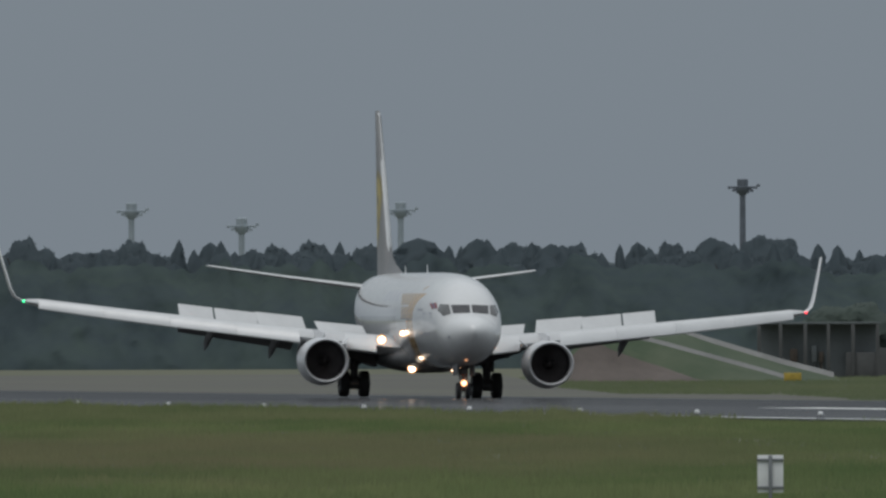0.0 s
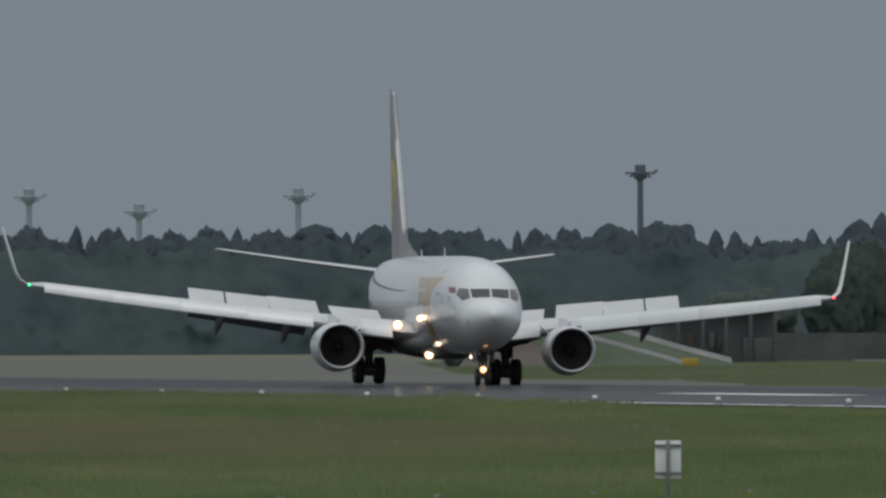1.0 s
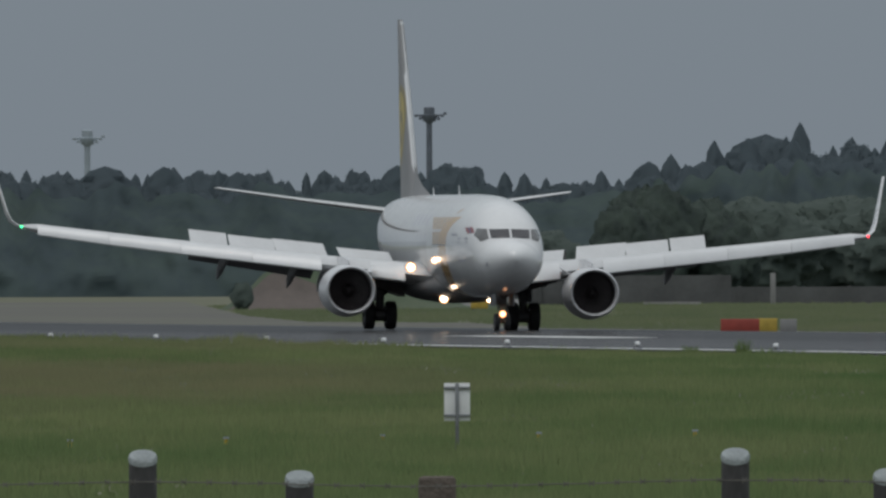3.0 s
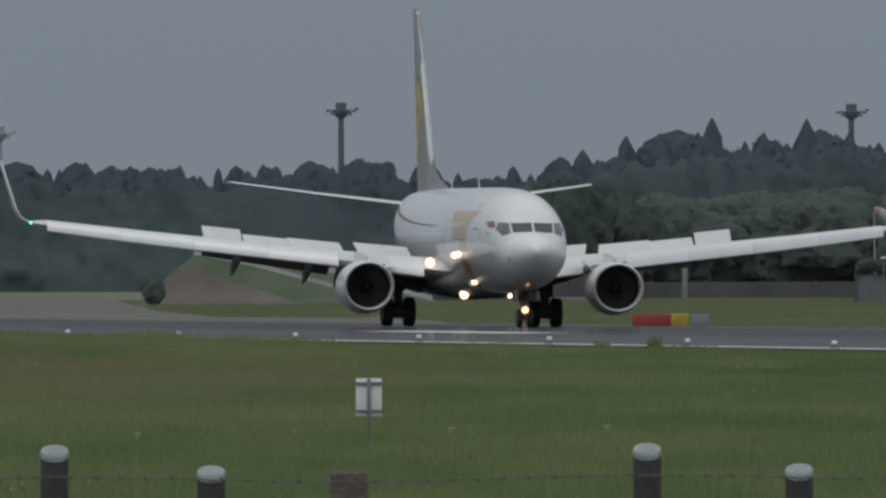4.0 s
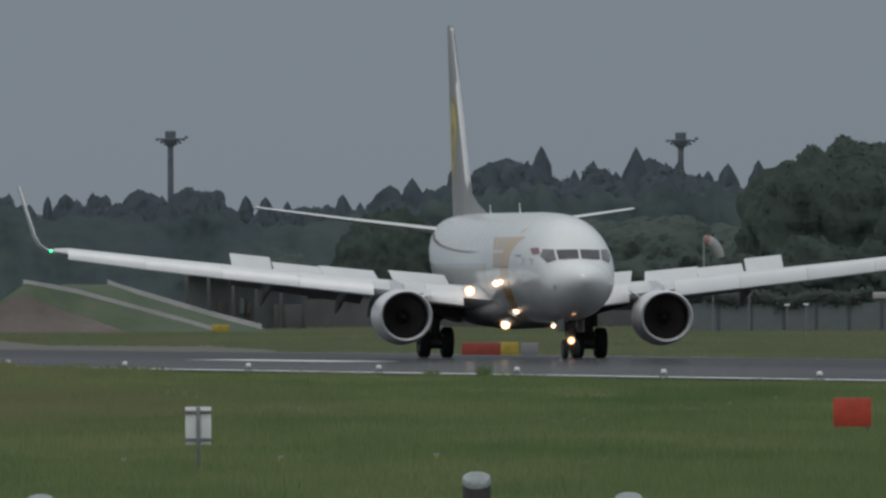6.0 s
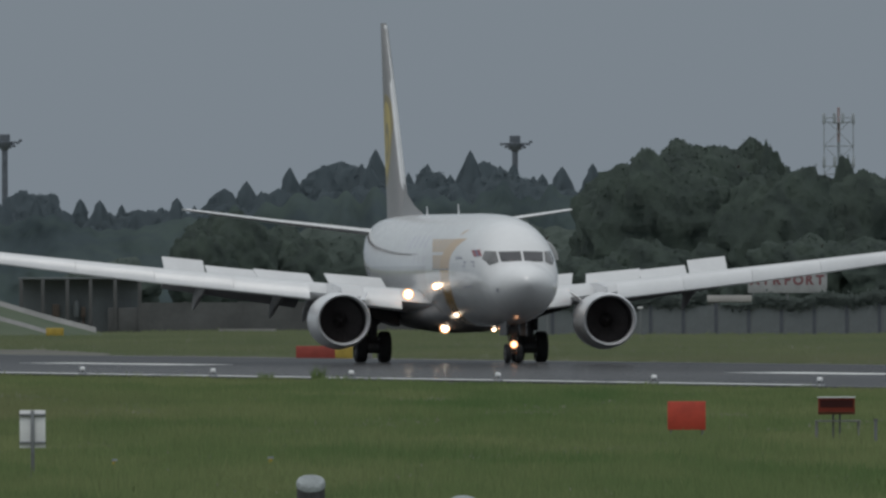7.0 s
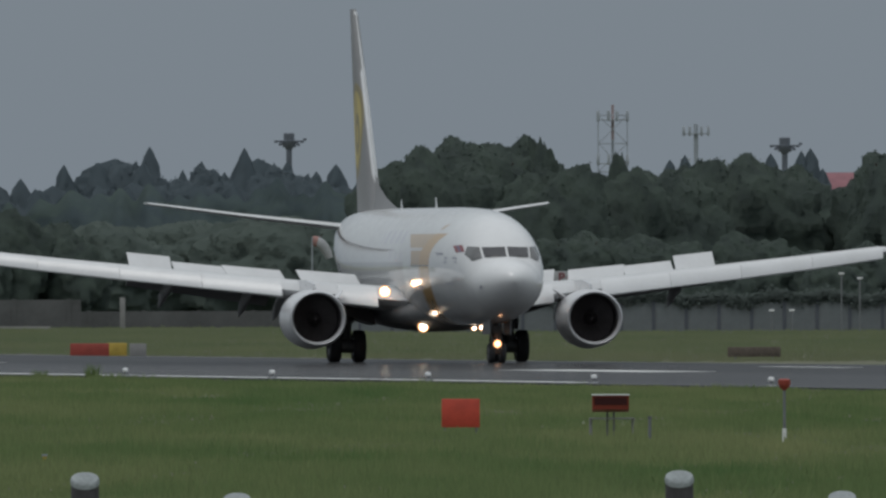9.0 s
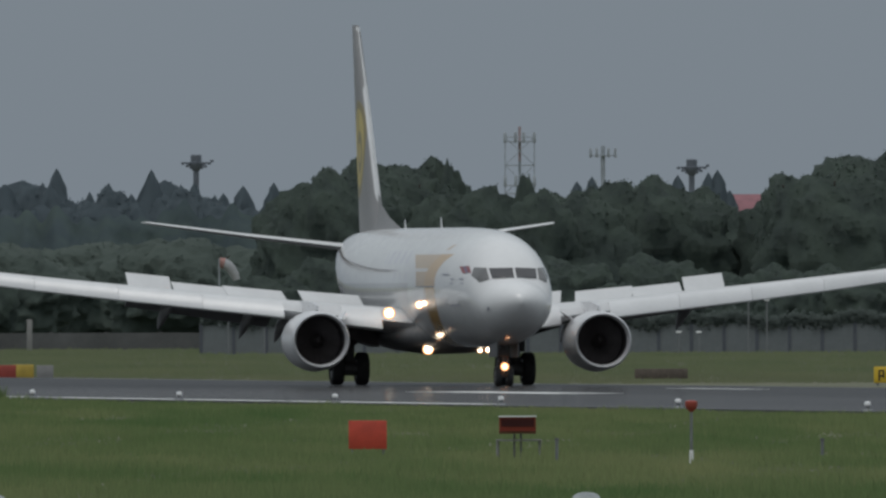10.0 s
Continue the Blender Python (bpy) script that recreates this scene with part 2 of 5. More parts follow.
# rubber left by landing wheels along the middle, in streaks
def rubber(n, l, x, y, z):
    tx = n.new("ShaderNodeTexNoise")
    mp = n.new("ShaderNodeCombineXYZ")
    l.new(op(n, l, "MULTIPLY", x, 0.7), mp.inputs[0])
    l.new(op(n, l, "MULTIPLY", y, 0.01), mp.inputs[1])
    l.new(mp.outputs[0], tx.inputs["Vector"])
    tx.inputs["Scale"].default_value = 1.0
    return op(n, l, "MULTIPLY", inside(n, l, x, -12.5, 14, 3.0), op(n, l, "MULTIPLY_ADD", tx.outputs["Fac"], 0.5, 0.4))


M_RUNWAY = mat("damp_runway_asphalt", (0.07, 0.071, 0.074), 0.3, 0, 0.06, 0.3, 1.3, stretch=(1, 0.12, 1))
masked(M_RUNWAY, (0.03, 0.03, 0.031), rubber)
damp(M_RUNWAY, 0.28, 0.1)
damp(M_ASPHALT, 0.3, 0.16)

# aircraft livery: a tan block with a curved stripe behind the front door and a thin dark cheat line
M_FUS = mat("fuselage_white_paint", (0.68, 0.69, 0.70), 0.2, 0, 0.6, 0.05, 5, coat=0.4)


def beyond(n, l, v, from_):
    """The square of how far v lies beyond from_, else 0."""
    q = op(n, l, "MAXIMUM", op(n, l, "SUBTRACT", v, from_), 0.0)
    return op(n, l, "MULTIPLY", q, q)


def front_edge(n, l, a, z):
    """How far aft of the tan field's curved front edge a point lies."""
    upper = op(n, l, "MULTIPLY", beyond(n, l, z, 3.6), 2.5)
    lower = op(n, l, "MULTIPLY", beyond(n, l, op(n, l, "MULTIPLY", z, -1.0), -2.9), 0.95)
    edge = op(n, l, "ADD", op(n, l, "SUBTRACT", 7.8, upper), lower)
    return op(n, l, "SUBTRACT", a, edge)


def starboard(n, l, x, fac, share=1.0):
    return op(n, l, "MULTIPLY", fac, op(n, l, "MULTIPLY", inside(n, l, x, -3, -0.2, 0.05), share))


def tan_block(n, l, x, y, z):
    a = op(n, l, "ADD", y, 19.6)
    u = front_edge(n, l, a, z)
    rear = op(n, l, "SUBTRACT", op(n, l, "MULTIPLY_ADD", beyond(n, l, z, 3.4), 1.8, 11.3), a)
    block = op(n, l, "MULTIPLY", op(n, l, "MULTIPLY", inside(n, l, u, 0, 20, 0.1), inside(n, l, rear, 0, 20, 0.1)), inside(n, l, z, 3.36, 4.44, 0.03))
    gap = op(n, l, "MULTIPLY", inside(n, l, z, 3.86, 3.97, 0.02), inside(n, l, a, 9.3, 14, 0.3))
    block = op(n, l, "MULTIPLY", block, op(n, l, "SUBTRACT", 1.0, op(n, l, "MULTIPLY", gap, 0.8)))
    stripe = op(n, l, "MULTIPLY", inside(n, l, u, 0, 1.6, 0.12), inside(n, l, z, 1.0, 3.4, 0.04))
    dash = op(n, l, "MULTIPLY", inside(n, l, op(n, l, "MULTIPLY_ADD", z, 3.0, a), 20.9, 21.6, 0.1), inside(n, l, z, 4.58, 4.76, 0.03))
    return starboard(n, l, x, op(n, l, "MAXIMUM", op(n, l, "MAXIMUM", block, stripe), op(n, l, "MULTIPLY", dash, 0.7)))


def orange_front(n, l, x, y, z):
    a = op(n, l, "ADD", y, 19.6)
    u = front_edge(n, l, a, z)
    m = op(n, l, "MULTIPLY", inside(n, l, u, 0, 1.9, 0.25), inside(n, l, z, 1.0, 4.44, 0.03))
    return starboard(n, l, x, m, 0.75)


def cheat_line(n, l, x, y, z):
    a = op(n, l, "ADD", y, 19.6)
    h = op(n, l, "MULTIPLY_ADD", beyond(n, l, a, 17.0), 0.003, 3.9)
    line = op(n, l, "MULTIPLY", inside(n, l, op(n, l, "SUBTRACT", z, h), -0.04, 0.04, 0.015), inside(n, l, a, 16.5, 40, 1.5))
    under = op(n, l, "MULTIPLY", inside(n, l, z, 3.325, 3.375, 0.012), inside(n, l, a, 7.8, 11.3, 0.1))
    return starboard(n, l, x, op(n, l, "MAXIMUM", line, under))


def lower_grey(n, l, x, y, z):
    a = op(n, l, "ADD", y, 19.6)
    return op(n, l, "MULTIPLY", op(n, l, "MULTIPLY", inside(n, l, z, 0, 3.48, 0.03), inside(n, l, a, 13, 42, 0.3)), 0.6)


def faint_letters(n, l, x, y, z):
    a = op(n, l, "ADD", y, 19.6)
    bars = inside(n, l, op(n, l, "FRACT", op(n, l, "MULTIPLY", a, 0.8)), 0.15, 0.75, 0.08)
    upper = op(n, l, "MULTIPLY", op(n, l, "MULTIPLY", inside(n, l, a, 13.4, 19.2, 0.1), inside(n, l, z, 4.12, 4.56, 0.04)), bars)
    lower = op(n, l, "MULTIPLY", op(n, l, "MULTIPLY", inside(n, l, a, 12.8, 17.2, 0.1), inside(n, l, z, 3.56, 3.84, 0.03)), op(n, l, "SUBTRACT", 0.6, op(n, l, "MULTIPLY", bars, 0.6)))
    return starboard(n, l, x, op(n, l, "MAXIMUM", upper, lower), 0.45)


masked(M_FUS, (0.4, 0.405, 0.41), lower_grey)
masked(M_FUS, (0.50, 0.36, 0.21), tan_block)
masked(M_FUS, (0.56, 0.34, 0.12), orange_front)
masked(M_FUS, (0.52, 0.52, 0.62), faint_letters)
masked(M_FUS, (0.16, 0.14, 0.13), cheat_line)


def fin_radius(n, l, y, z, cy, cz):
    u, v = op(n, l, "SUBTRACT", y, cy), op(n, l, "SUBTRACT", z, cz)
    return op(n, l, "SQRT", op(n, l, "ADD", op(n, l, "MULTIPLY", u, u), op(n, l, "MULTIPLY", v, v)))


def fin_disc(n, l, x, y, z):
    return inside(n, l, fin_radius(n, l, y, z, 15.6, 8.15), -1, 1.62, 0.04)


def fin_swirl(n, l, x, y, z):
    """A dark rim line and the loops of the emblem."""
    rim = inside(n, l, fin_radius(n, l, y, z, 15.6, 8.15), 1.36, 1.62, 0.03)
    loop = inside(n, l, fin_radius(n, l, y, z, 15.3, 8.0), 0.36, 0.74, 0.03)
    low = op(n, l, "MULTIPLY", inside(n, l, fin_radius(n, l, y, z, 16.0, 7.3), 0.75, 0.92, 0.03), inside(n, l, z, 6.4, 7.6, 0.05))
    arm = op(n, l, "MULTIPLY", inside(n, l, fin_radius(n, l, y, z, 17.0, 8.9), 1.35, 1.5, 0.03), inside(n, l, z, 8.6, 9.4, 0.05))
    return op(n, l, "MAXIMUM", op(n, l, "MAXIMUM", rim, loop), op(n, l, "MAXIMUM", low, arm))


masked(M_TAIL, (0.52, 0.42, 0.14), fin_disc)
masked(M_TAIL, (0.24, 0.2, 0.1), fin_swirl)


# ---- building helpers ----
def link(name, bm, material, smooth=True):
    me = bpy.data.meshes.new(name)
    bmesh.ops.recalc_face_normals(bm, faces=bm.faces)
    bm.to_mesh(me)
    bm.free()
    for m in material if isinstance(material, (list, tuple)) else (material,):
        me.materials.append(m)
    if smooth:
        for p in me.polygons:
            p.use_smooth = True
        me.set_sharp_from_angle(angle=radians(38))
    return new(name, me)


def part(name, bm, material, parent, label="", smooth=True):
    ob = link(name, bm, material, smooth)
    ob.parent = parent
    if label:
        ob["label"] = label
    return ob


def box(bm, x0, x1, y0, y1, z0, z1, bevel=0.0):
    r = bmesh.ops.create_cube(bm, size=1)
    for v in r["verts"]:
        v.co = Vector(((x0 + x1) / 2 + v.co.x * (x1 - x0), (y0 + y1) / 2 + v.co.y * (y1 - y0), (z0 + z1) / 2 + v.co.z * (z1 - z0)))
    if bevel:
        es = {e for v in r["verts"] for e in v.link_edges}
        bmesh.ops.bevel(bm, geom=list(es), offset=bevel, segments=2, affect="EDGES", profile=0.5)
    return bm


def loft(bm, rings, cap=True, closed=True):
    """Skin a row of rings that have the same number of points."""
    vs = [[bm.verts.new(p) for p in r] for r in rings]
    k = len(vs[0])
    for a, b in zip(vs, vs[1:]):
        for i in range(k if closed else k - 1):
            j = (i + 1) % k
            bm.faces.new((a[i], a[j], b[j], b[i]))
    if cap and closed:
        bm.faces.new(vs[0][::-1])
        bm.faces.new(vs[-1])
    return bm


def rod(bm, a, b, r0, r1=None, k=8):
    """A round bar from a to b."""
    a, b = Vector(a), Vector(b)
    q = (b - a).to_track_quat("Z", "Y")
    r1 = r0 if r1 is None else r1
    ring = lambda c, r: [c + q @ Vector((r * math.cos(6.28319 * i / k), r * math.sin(6.28319 * i / k), 0)) for i in range(k)]
    return loft(bm, [ring(a, r0), ring(b, r1)])


def at(az, d, z=0.0):
    """A place seen from the tripod in that direction (degrees right of the runway's axis) and distance."""
    return Vector((CAM_X + d * math.sin(radians(az)), d * math.cos(radians(az)), z))


FAR_Z = -0.40      # the ground beyond the crown of the runway
NEAR_Z = -0.05


def thing(name, place, label, category, group="", rz=0.0):
    e = new(name)
    e.empty_display_size = 0.3
    e.matrix_basis = Matrix.Translation(place) @ pose(0, 0, 0, 0, 0, rz)
    return tagged(e, label, category, group)


# ---- ground and runway ----
def ground():
    bm = bmesh.new()
    profile = [(-1500, -0.15), (-120, -0.12), (-60, -0.08), (-33, NEAR_Z - 0.06), (-30.9, -0.09), (0, -0.04), (31, -0.44), (34, FAR_Z), (60, FAR_Z), (200, FAR_Z), (3000, FAR_Z)]
    ys = [-800, 0, 200, 400, 600, 800, 1000, 1200, 1500, 2000, 3000, 5000]
    loft(bm, [[(x, y, z) for x, z in profile] for y in ys], cap=False, closed=False)
    tagged(link("ground", bm, M_GROUND), "mown green and brown airfield grass reaching the woods", "grass", kind="structure")
    # the runway, crowned, with its shoulder
    bm = bmesh.new()
    prof = [(-31.6, -0.045), (-30, -0.03), (-15, -0.01), (0, 0.0), (10, -0.07), (20, -0.2), (30, -0.36), (31, -0.38)]
    low = [(31, -0.9), (-31.6, -0.9)]
    loft(bm, [[(x, y, z) for x, z in prof + low] for y in (300, 700, 1000, 1300, 1700, 2300, 3000)])
    tagged(link("runway", bm, M_RUNWAY), "damp dark grey asphalt runway with white markings", "runway", kind="structure")
    # dusty paved apron beside the far end of the runway
    bm = bmesh.new()
    edge = [(31.2, 1420), (31.2, 2600)] + [tuple(at(q, d)[:2]) for q, d in ((5.4, 2700), (6.85, 2700), (6.95, 2000), (7.05, 1800), (7.3, 1765), (7.42, 1665))]
    loft(bm, [[(x, y, z) for x, y in edge] for z in (FAR_Z - 0.3, FAR_Z + 0.02)])
    tagged(link("apron", bm, M_APRON, False), "dusty brown-grey paved apron beside the runway", "apron", kind="structure")
    # far parallel taxiway
    bm = bmesh.new()
    box(bm, 62, 84, 2710, 3200, FAR_Z - 0.3, FAR_Z + 0.03)
    tagged(link("taxiway", bm, M_ASPHALT), "grey asphalt taxiway beyond the runway", "taxiway", kind="structure")


def top_z(x):
    pts = [(-31.6, -0.045), (-30, -0.03), (-15, -0.01), (0, 0.0), (10, -0.07), (20, -0.2), (30, -0.36)]
    return float(np.interp(x, [p[0] for p in pts], [p[1] for p in pts]))


def marking(name, x0, x1, y0, y1, label):
    bm = bmesh.new()
    loft(bm, [[(x0, y, top_z(x0) + 0.008), (x1, y, top_z(x1) + 0.008), (x1, y, top_z(x1) - 0.02), (x0, y, top_z(x0) - 0.02)] for y in (y0, y1)])
    tagged(link(name, bm, M_PAINT, False), label, "marking", kind="structure")


def markings():
    # side stripe, worn through in places
    y = 966.0
    rng = random.Random(5)
    while y < 1290:
        ln = rng.uniform(14, 55)
        marking("side_stripe", -30.6, -29.95, y, y + ln, "worn white side stripe painted on the runway")
        y += ln + rng.uniform(0.6, 3.5)
    for y0, y1 in ((1067.3, 1097), (1232, 1246), (1246.8, 1261), (1261.6, 1273)):
        for x0 in (-13.3,):
            marking("touchdown_marking", x0, x0 + 2.4, y0, y1, "white touchdown stripe painted on the runway")


    marking("centre_line", -0.45, 0.45, 1110, 1126, "worn white centre line dash painted on the runway")


# ---- the airliner: origin on the ground below the main gear, nose towards -y ----
A0 = 19.6
STATIONS = [  # metres aft of the nose, top, bottom, half width
    (0.0, 2.93, 2.78, 0.06), (0.12, 3.12, 2.58, 0.32), (0.35, 3.28, 2.33, 0.58), (0.7, 3.43, 2.07, 0.84), (1.1, 3.55, 1.87, 1.03), (1.5, 3.66, 1.73, 1.17),
    (1.9, 4.0, 1.62, 1.28), (2.3, 4.33, 1.54, 1.38), (2.8, 4.6, 1.46, 1.45), (3.5, 4.87, 1.39, 1.53), (4.4, 5.07, 1.34, 1.61), (5.6, 5.21, 1.31, 1.69), (7, 5.29, 1.3, 1.76), (9.5, 5.34, 1.3, 1.83),
    (12, 5.36, 1.3, 1.88), (18, 5.36, 1.3, 1.88), (24, 5.36, 1.3, 1.88), (27, 5.36, 1.48, 1.87), (29.5, 5.35, 1.95, 1.73), (32, 5.32, 2.55, 1.44), (34.5, 5.25, 3.2, 1.05), (36.5, 5.12, 3.75, 0.68), (37.7, 4.95, 4.15, 0.38), (38.0, 4.75, 4.4, 0.15)]


def station(a):
    cols = list(zip(*STATIONS))
    return [float(np.interp(a, cols[0], c)) for c in cols[1:]]


def skin_aft(x, z):
    """How far aft of the nose the nose's skin lies at that lateral place and height."""
    lo, hi = 0.0, 9.0
    for _ in range(40):
        m = (lo + hi) / 2
        t, b, w = station(m)
        f = (x / w) ** 2 + ((z - (t + b) / 2) / ((t - b) / 2)) ** 2
        lo, hi = (m, hi) if f > 1 else (lo, m)
    return hi


def fuselage(plane):
    bm = bmesh.new()
    k = 40
    fine = sorted({s[0] for s in STATIONS} | {0.05, 0.22, 0.5, 0.9, 1.3, 1.7, 2.1, 2.55, 3.1, 3.9, 5, 6.3})
    rings = []
    for a in fine:
        t, b, w = station(a)
        rings.append([(w * math.cos(6.28319 * i / k), a - A0, (t + b) / 2 + (t - b) / 2 * math.sin(6.28319 * i / k)) for i in range(k)])
    loft(bm, rings)
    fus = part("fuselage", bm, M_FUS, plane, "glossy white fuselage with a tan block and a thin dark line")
    # belly fairing between the wings
    bm = bmesh.new()
    rings = []
    for a, w, zb in ((12.6, 0.6, 1.3), (13.6, 1.5, 1.16), (15, 1.98, 1.08), (19, 2.02, 1.06), (22, 1.9, 1.12), (24.5, 1.1, 1.32)):
        rings.append([(w * math.cos(6.28319 * i / 24), a - A0, 1.75 + (1.75 - zb) * math.sin(6.28319 * i / 24)) for i in range(24)])
    loft(bm, rings)
    part("belly_fairing", bm, M_FLAP, plane, "grey belly fairing")
    # cockpit panes, laid on the skin
    for s in (-1, 1):
        for name, poly in (("windscreen", [(0.04, 3.64), (0.76, 3.62), (0.80, 3.97), (0.04, 3.99)]),
                           ("side_window", [(0.84, 3.6), (1.14, 3.49), (1.3, 3.72), (1.18, 4.0), (0.87, 3.98)])):
            bm = bmesh.new()
            n = 6
            # subdivide the outline towards its centre so that the pane follows the curve
            cx, cz = sum(p[0] for p in poly) / len(poly), sum(p[1] for p in poly) / len(poly)
            outline = []
            for p, q in zip(poly, poly[1:] + poly[:1]):
                outline += [(p[0] + (q[0] - p[0]) * i / n, p[1] + (q[1] - p[1]) * i / n) for i in range(n)]
            def lay(f, off):
                return [(s * (cx + (x - cx) * f), skin_aft(cx + (x - cx) * f, cz + (z - cz) * f) - A0 - off, cz + (z - cz) * f) for x, z in outline]
            loft(bm, [lay(1.0, -0.02), lay(1.0, 0.022), lay(0.94, 0.03), lay(0.5, 0.03), lay(0.02, 0.03)])
            part(name, bm, M_GLASS if name == "windscreen" else M_SIDE_GLASS, fus, "dark cockpit pane" if name == "windscreen" else "grey side pane, lightened for reflected sky")
    # small flag and unreadable lettering beside the cockpit
    for name, x, z, w, h, m in (("flag_red_bar", -1.315, 3.93, 0.06, 0.23, M_FLAG_RED), ("flag_blue_bar", -1.37, 3.92, 0.05, 0.23, M_FLAG_BLUE), ("flag_outer_bar", -1.42, 3.91, 0.05, 0.23, M_FLAG_RED),
                                ("lettering_bar", -1.55, 3.6, 0.16, 0.06, M_GREYPRINT), ("lettering_bar", -1.57, 3.46, 0.16, 0.05, M_GREYPRINT), ("sensor_probe", -1.56, 2.72, 0.09, 0.07, M_GREYPRINT), ("sensor_probe", -1.0, 2.6, 0.05, 0.12, M_GREYPRINT),
                                ("lettering_bar", -1.66, 3.75, 0.06, 0.07, M_GREYPRINT)):
        bm = bmesh.new()
        def P(u, v, off):
            xx, zz = x + u * w / 2, z + v * h / 2
            return (xx, skin_aft(abs(xx), zz) - A0 - off, zz)
        loft(bm, [[P(-1, -1, o), P(1, -1, o), P(1, 1, o), P(-1, 1, o)] for o in (-0.02, 0.055)])
        part(name, bm, m, fus, smooth=False)
    # blade aerials along the back
    for a, h in ((17.5, 0.36), (25.5, 0.3)):
        bm = bmesh.new()
        loft(bm, [[(0.03, a - A0, 5.3), (0, a - A0 + 0.3, 5.3), (-0.03, a - A0, 5.3), (0, a - A0 - 0.2, 5.3)], [(0.015, a - A0 + 0.2, 5.36 + h), (0, a - A0 + 0.32, 5.36 + h), (-0.015, a - A0 + 0.2, 5.36 + h), (0, a - A0 + 0.12, 5.36 + h)]])
        part("blade_aerial", bm, M_WHITE, fus)
    return fus


def foil(le, chord, thick, x, z, lean=0.0, k=9):
    """A wing section at lateral x: leading edge at metres aft le."""
    pts = []
    for i in range(k):
        u = (1 - math.cos(math.pi * i / (k - 1))) / 2
        t = 5 * thick * (0.2969 * math.sqrt(u) - 0.126 * u - 0.3516 * u * u + 0.2843 * u ** 3 - 0.1 * u ** 4)
        pts.append((u, t))
    ring = [(x - lean * t, le - A0 + u * chord, z + t * (1 - abs(lean))) for u, t in pts] + [(x + lean * t, le - A0 + u * chord, z - 0.75 * t * (1 - abs(lean))) for u, t in pts[-2:0:-1]]
    return ring


# lateral place, leading edge aft of the nose, chord, height of the leading edge, thickness
WING = [(1.2, 13.9, 8.6, 2.12, 1.05), (1.9, 14.3, 7.9, 2.16, 1.0), (4.83, 16.0, 5.6, 2.47, 0.8), (6.2, 16.7, 4.6, 2.62, 0.72), (9, 18.0, 3.7, 2.93, 0.66), (12.5, 19.65, 2.7, 3.33, 0.56), (16.2, 21.4, 1.75, 3.8, 0.42), (16.75, 21.7, 1.6, 3.88, 0.22)]


def wing_at(x):
    cols = list(zip(*WING))
    return [float(np.interp(x, cols[0], c)) for c in cols[1:]]


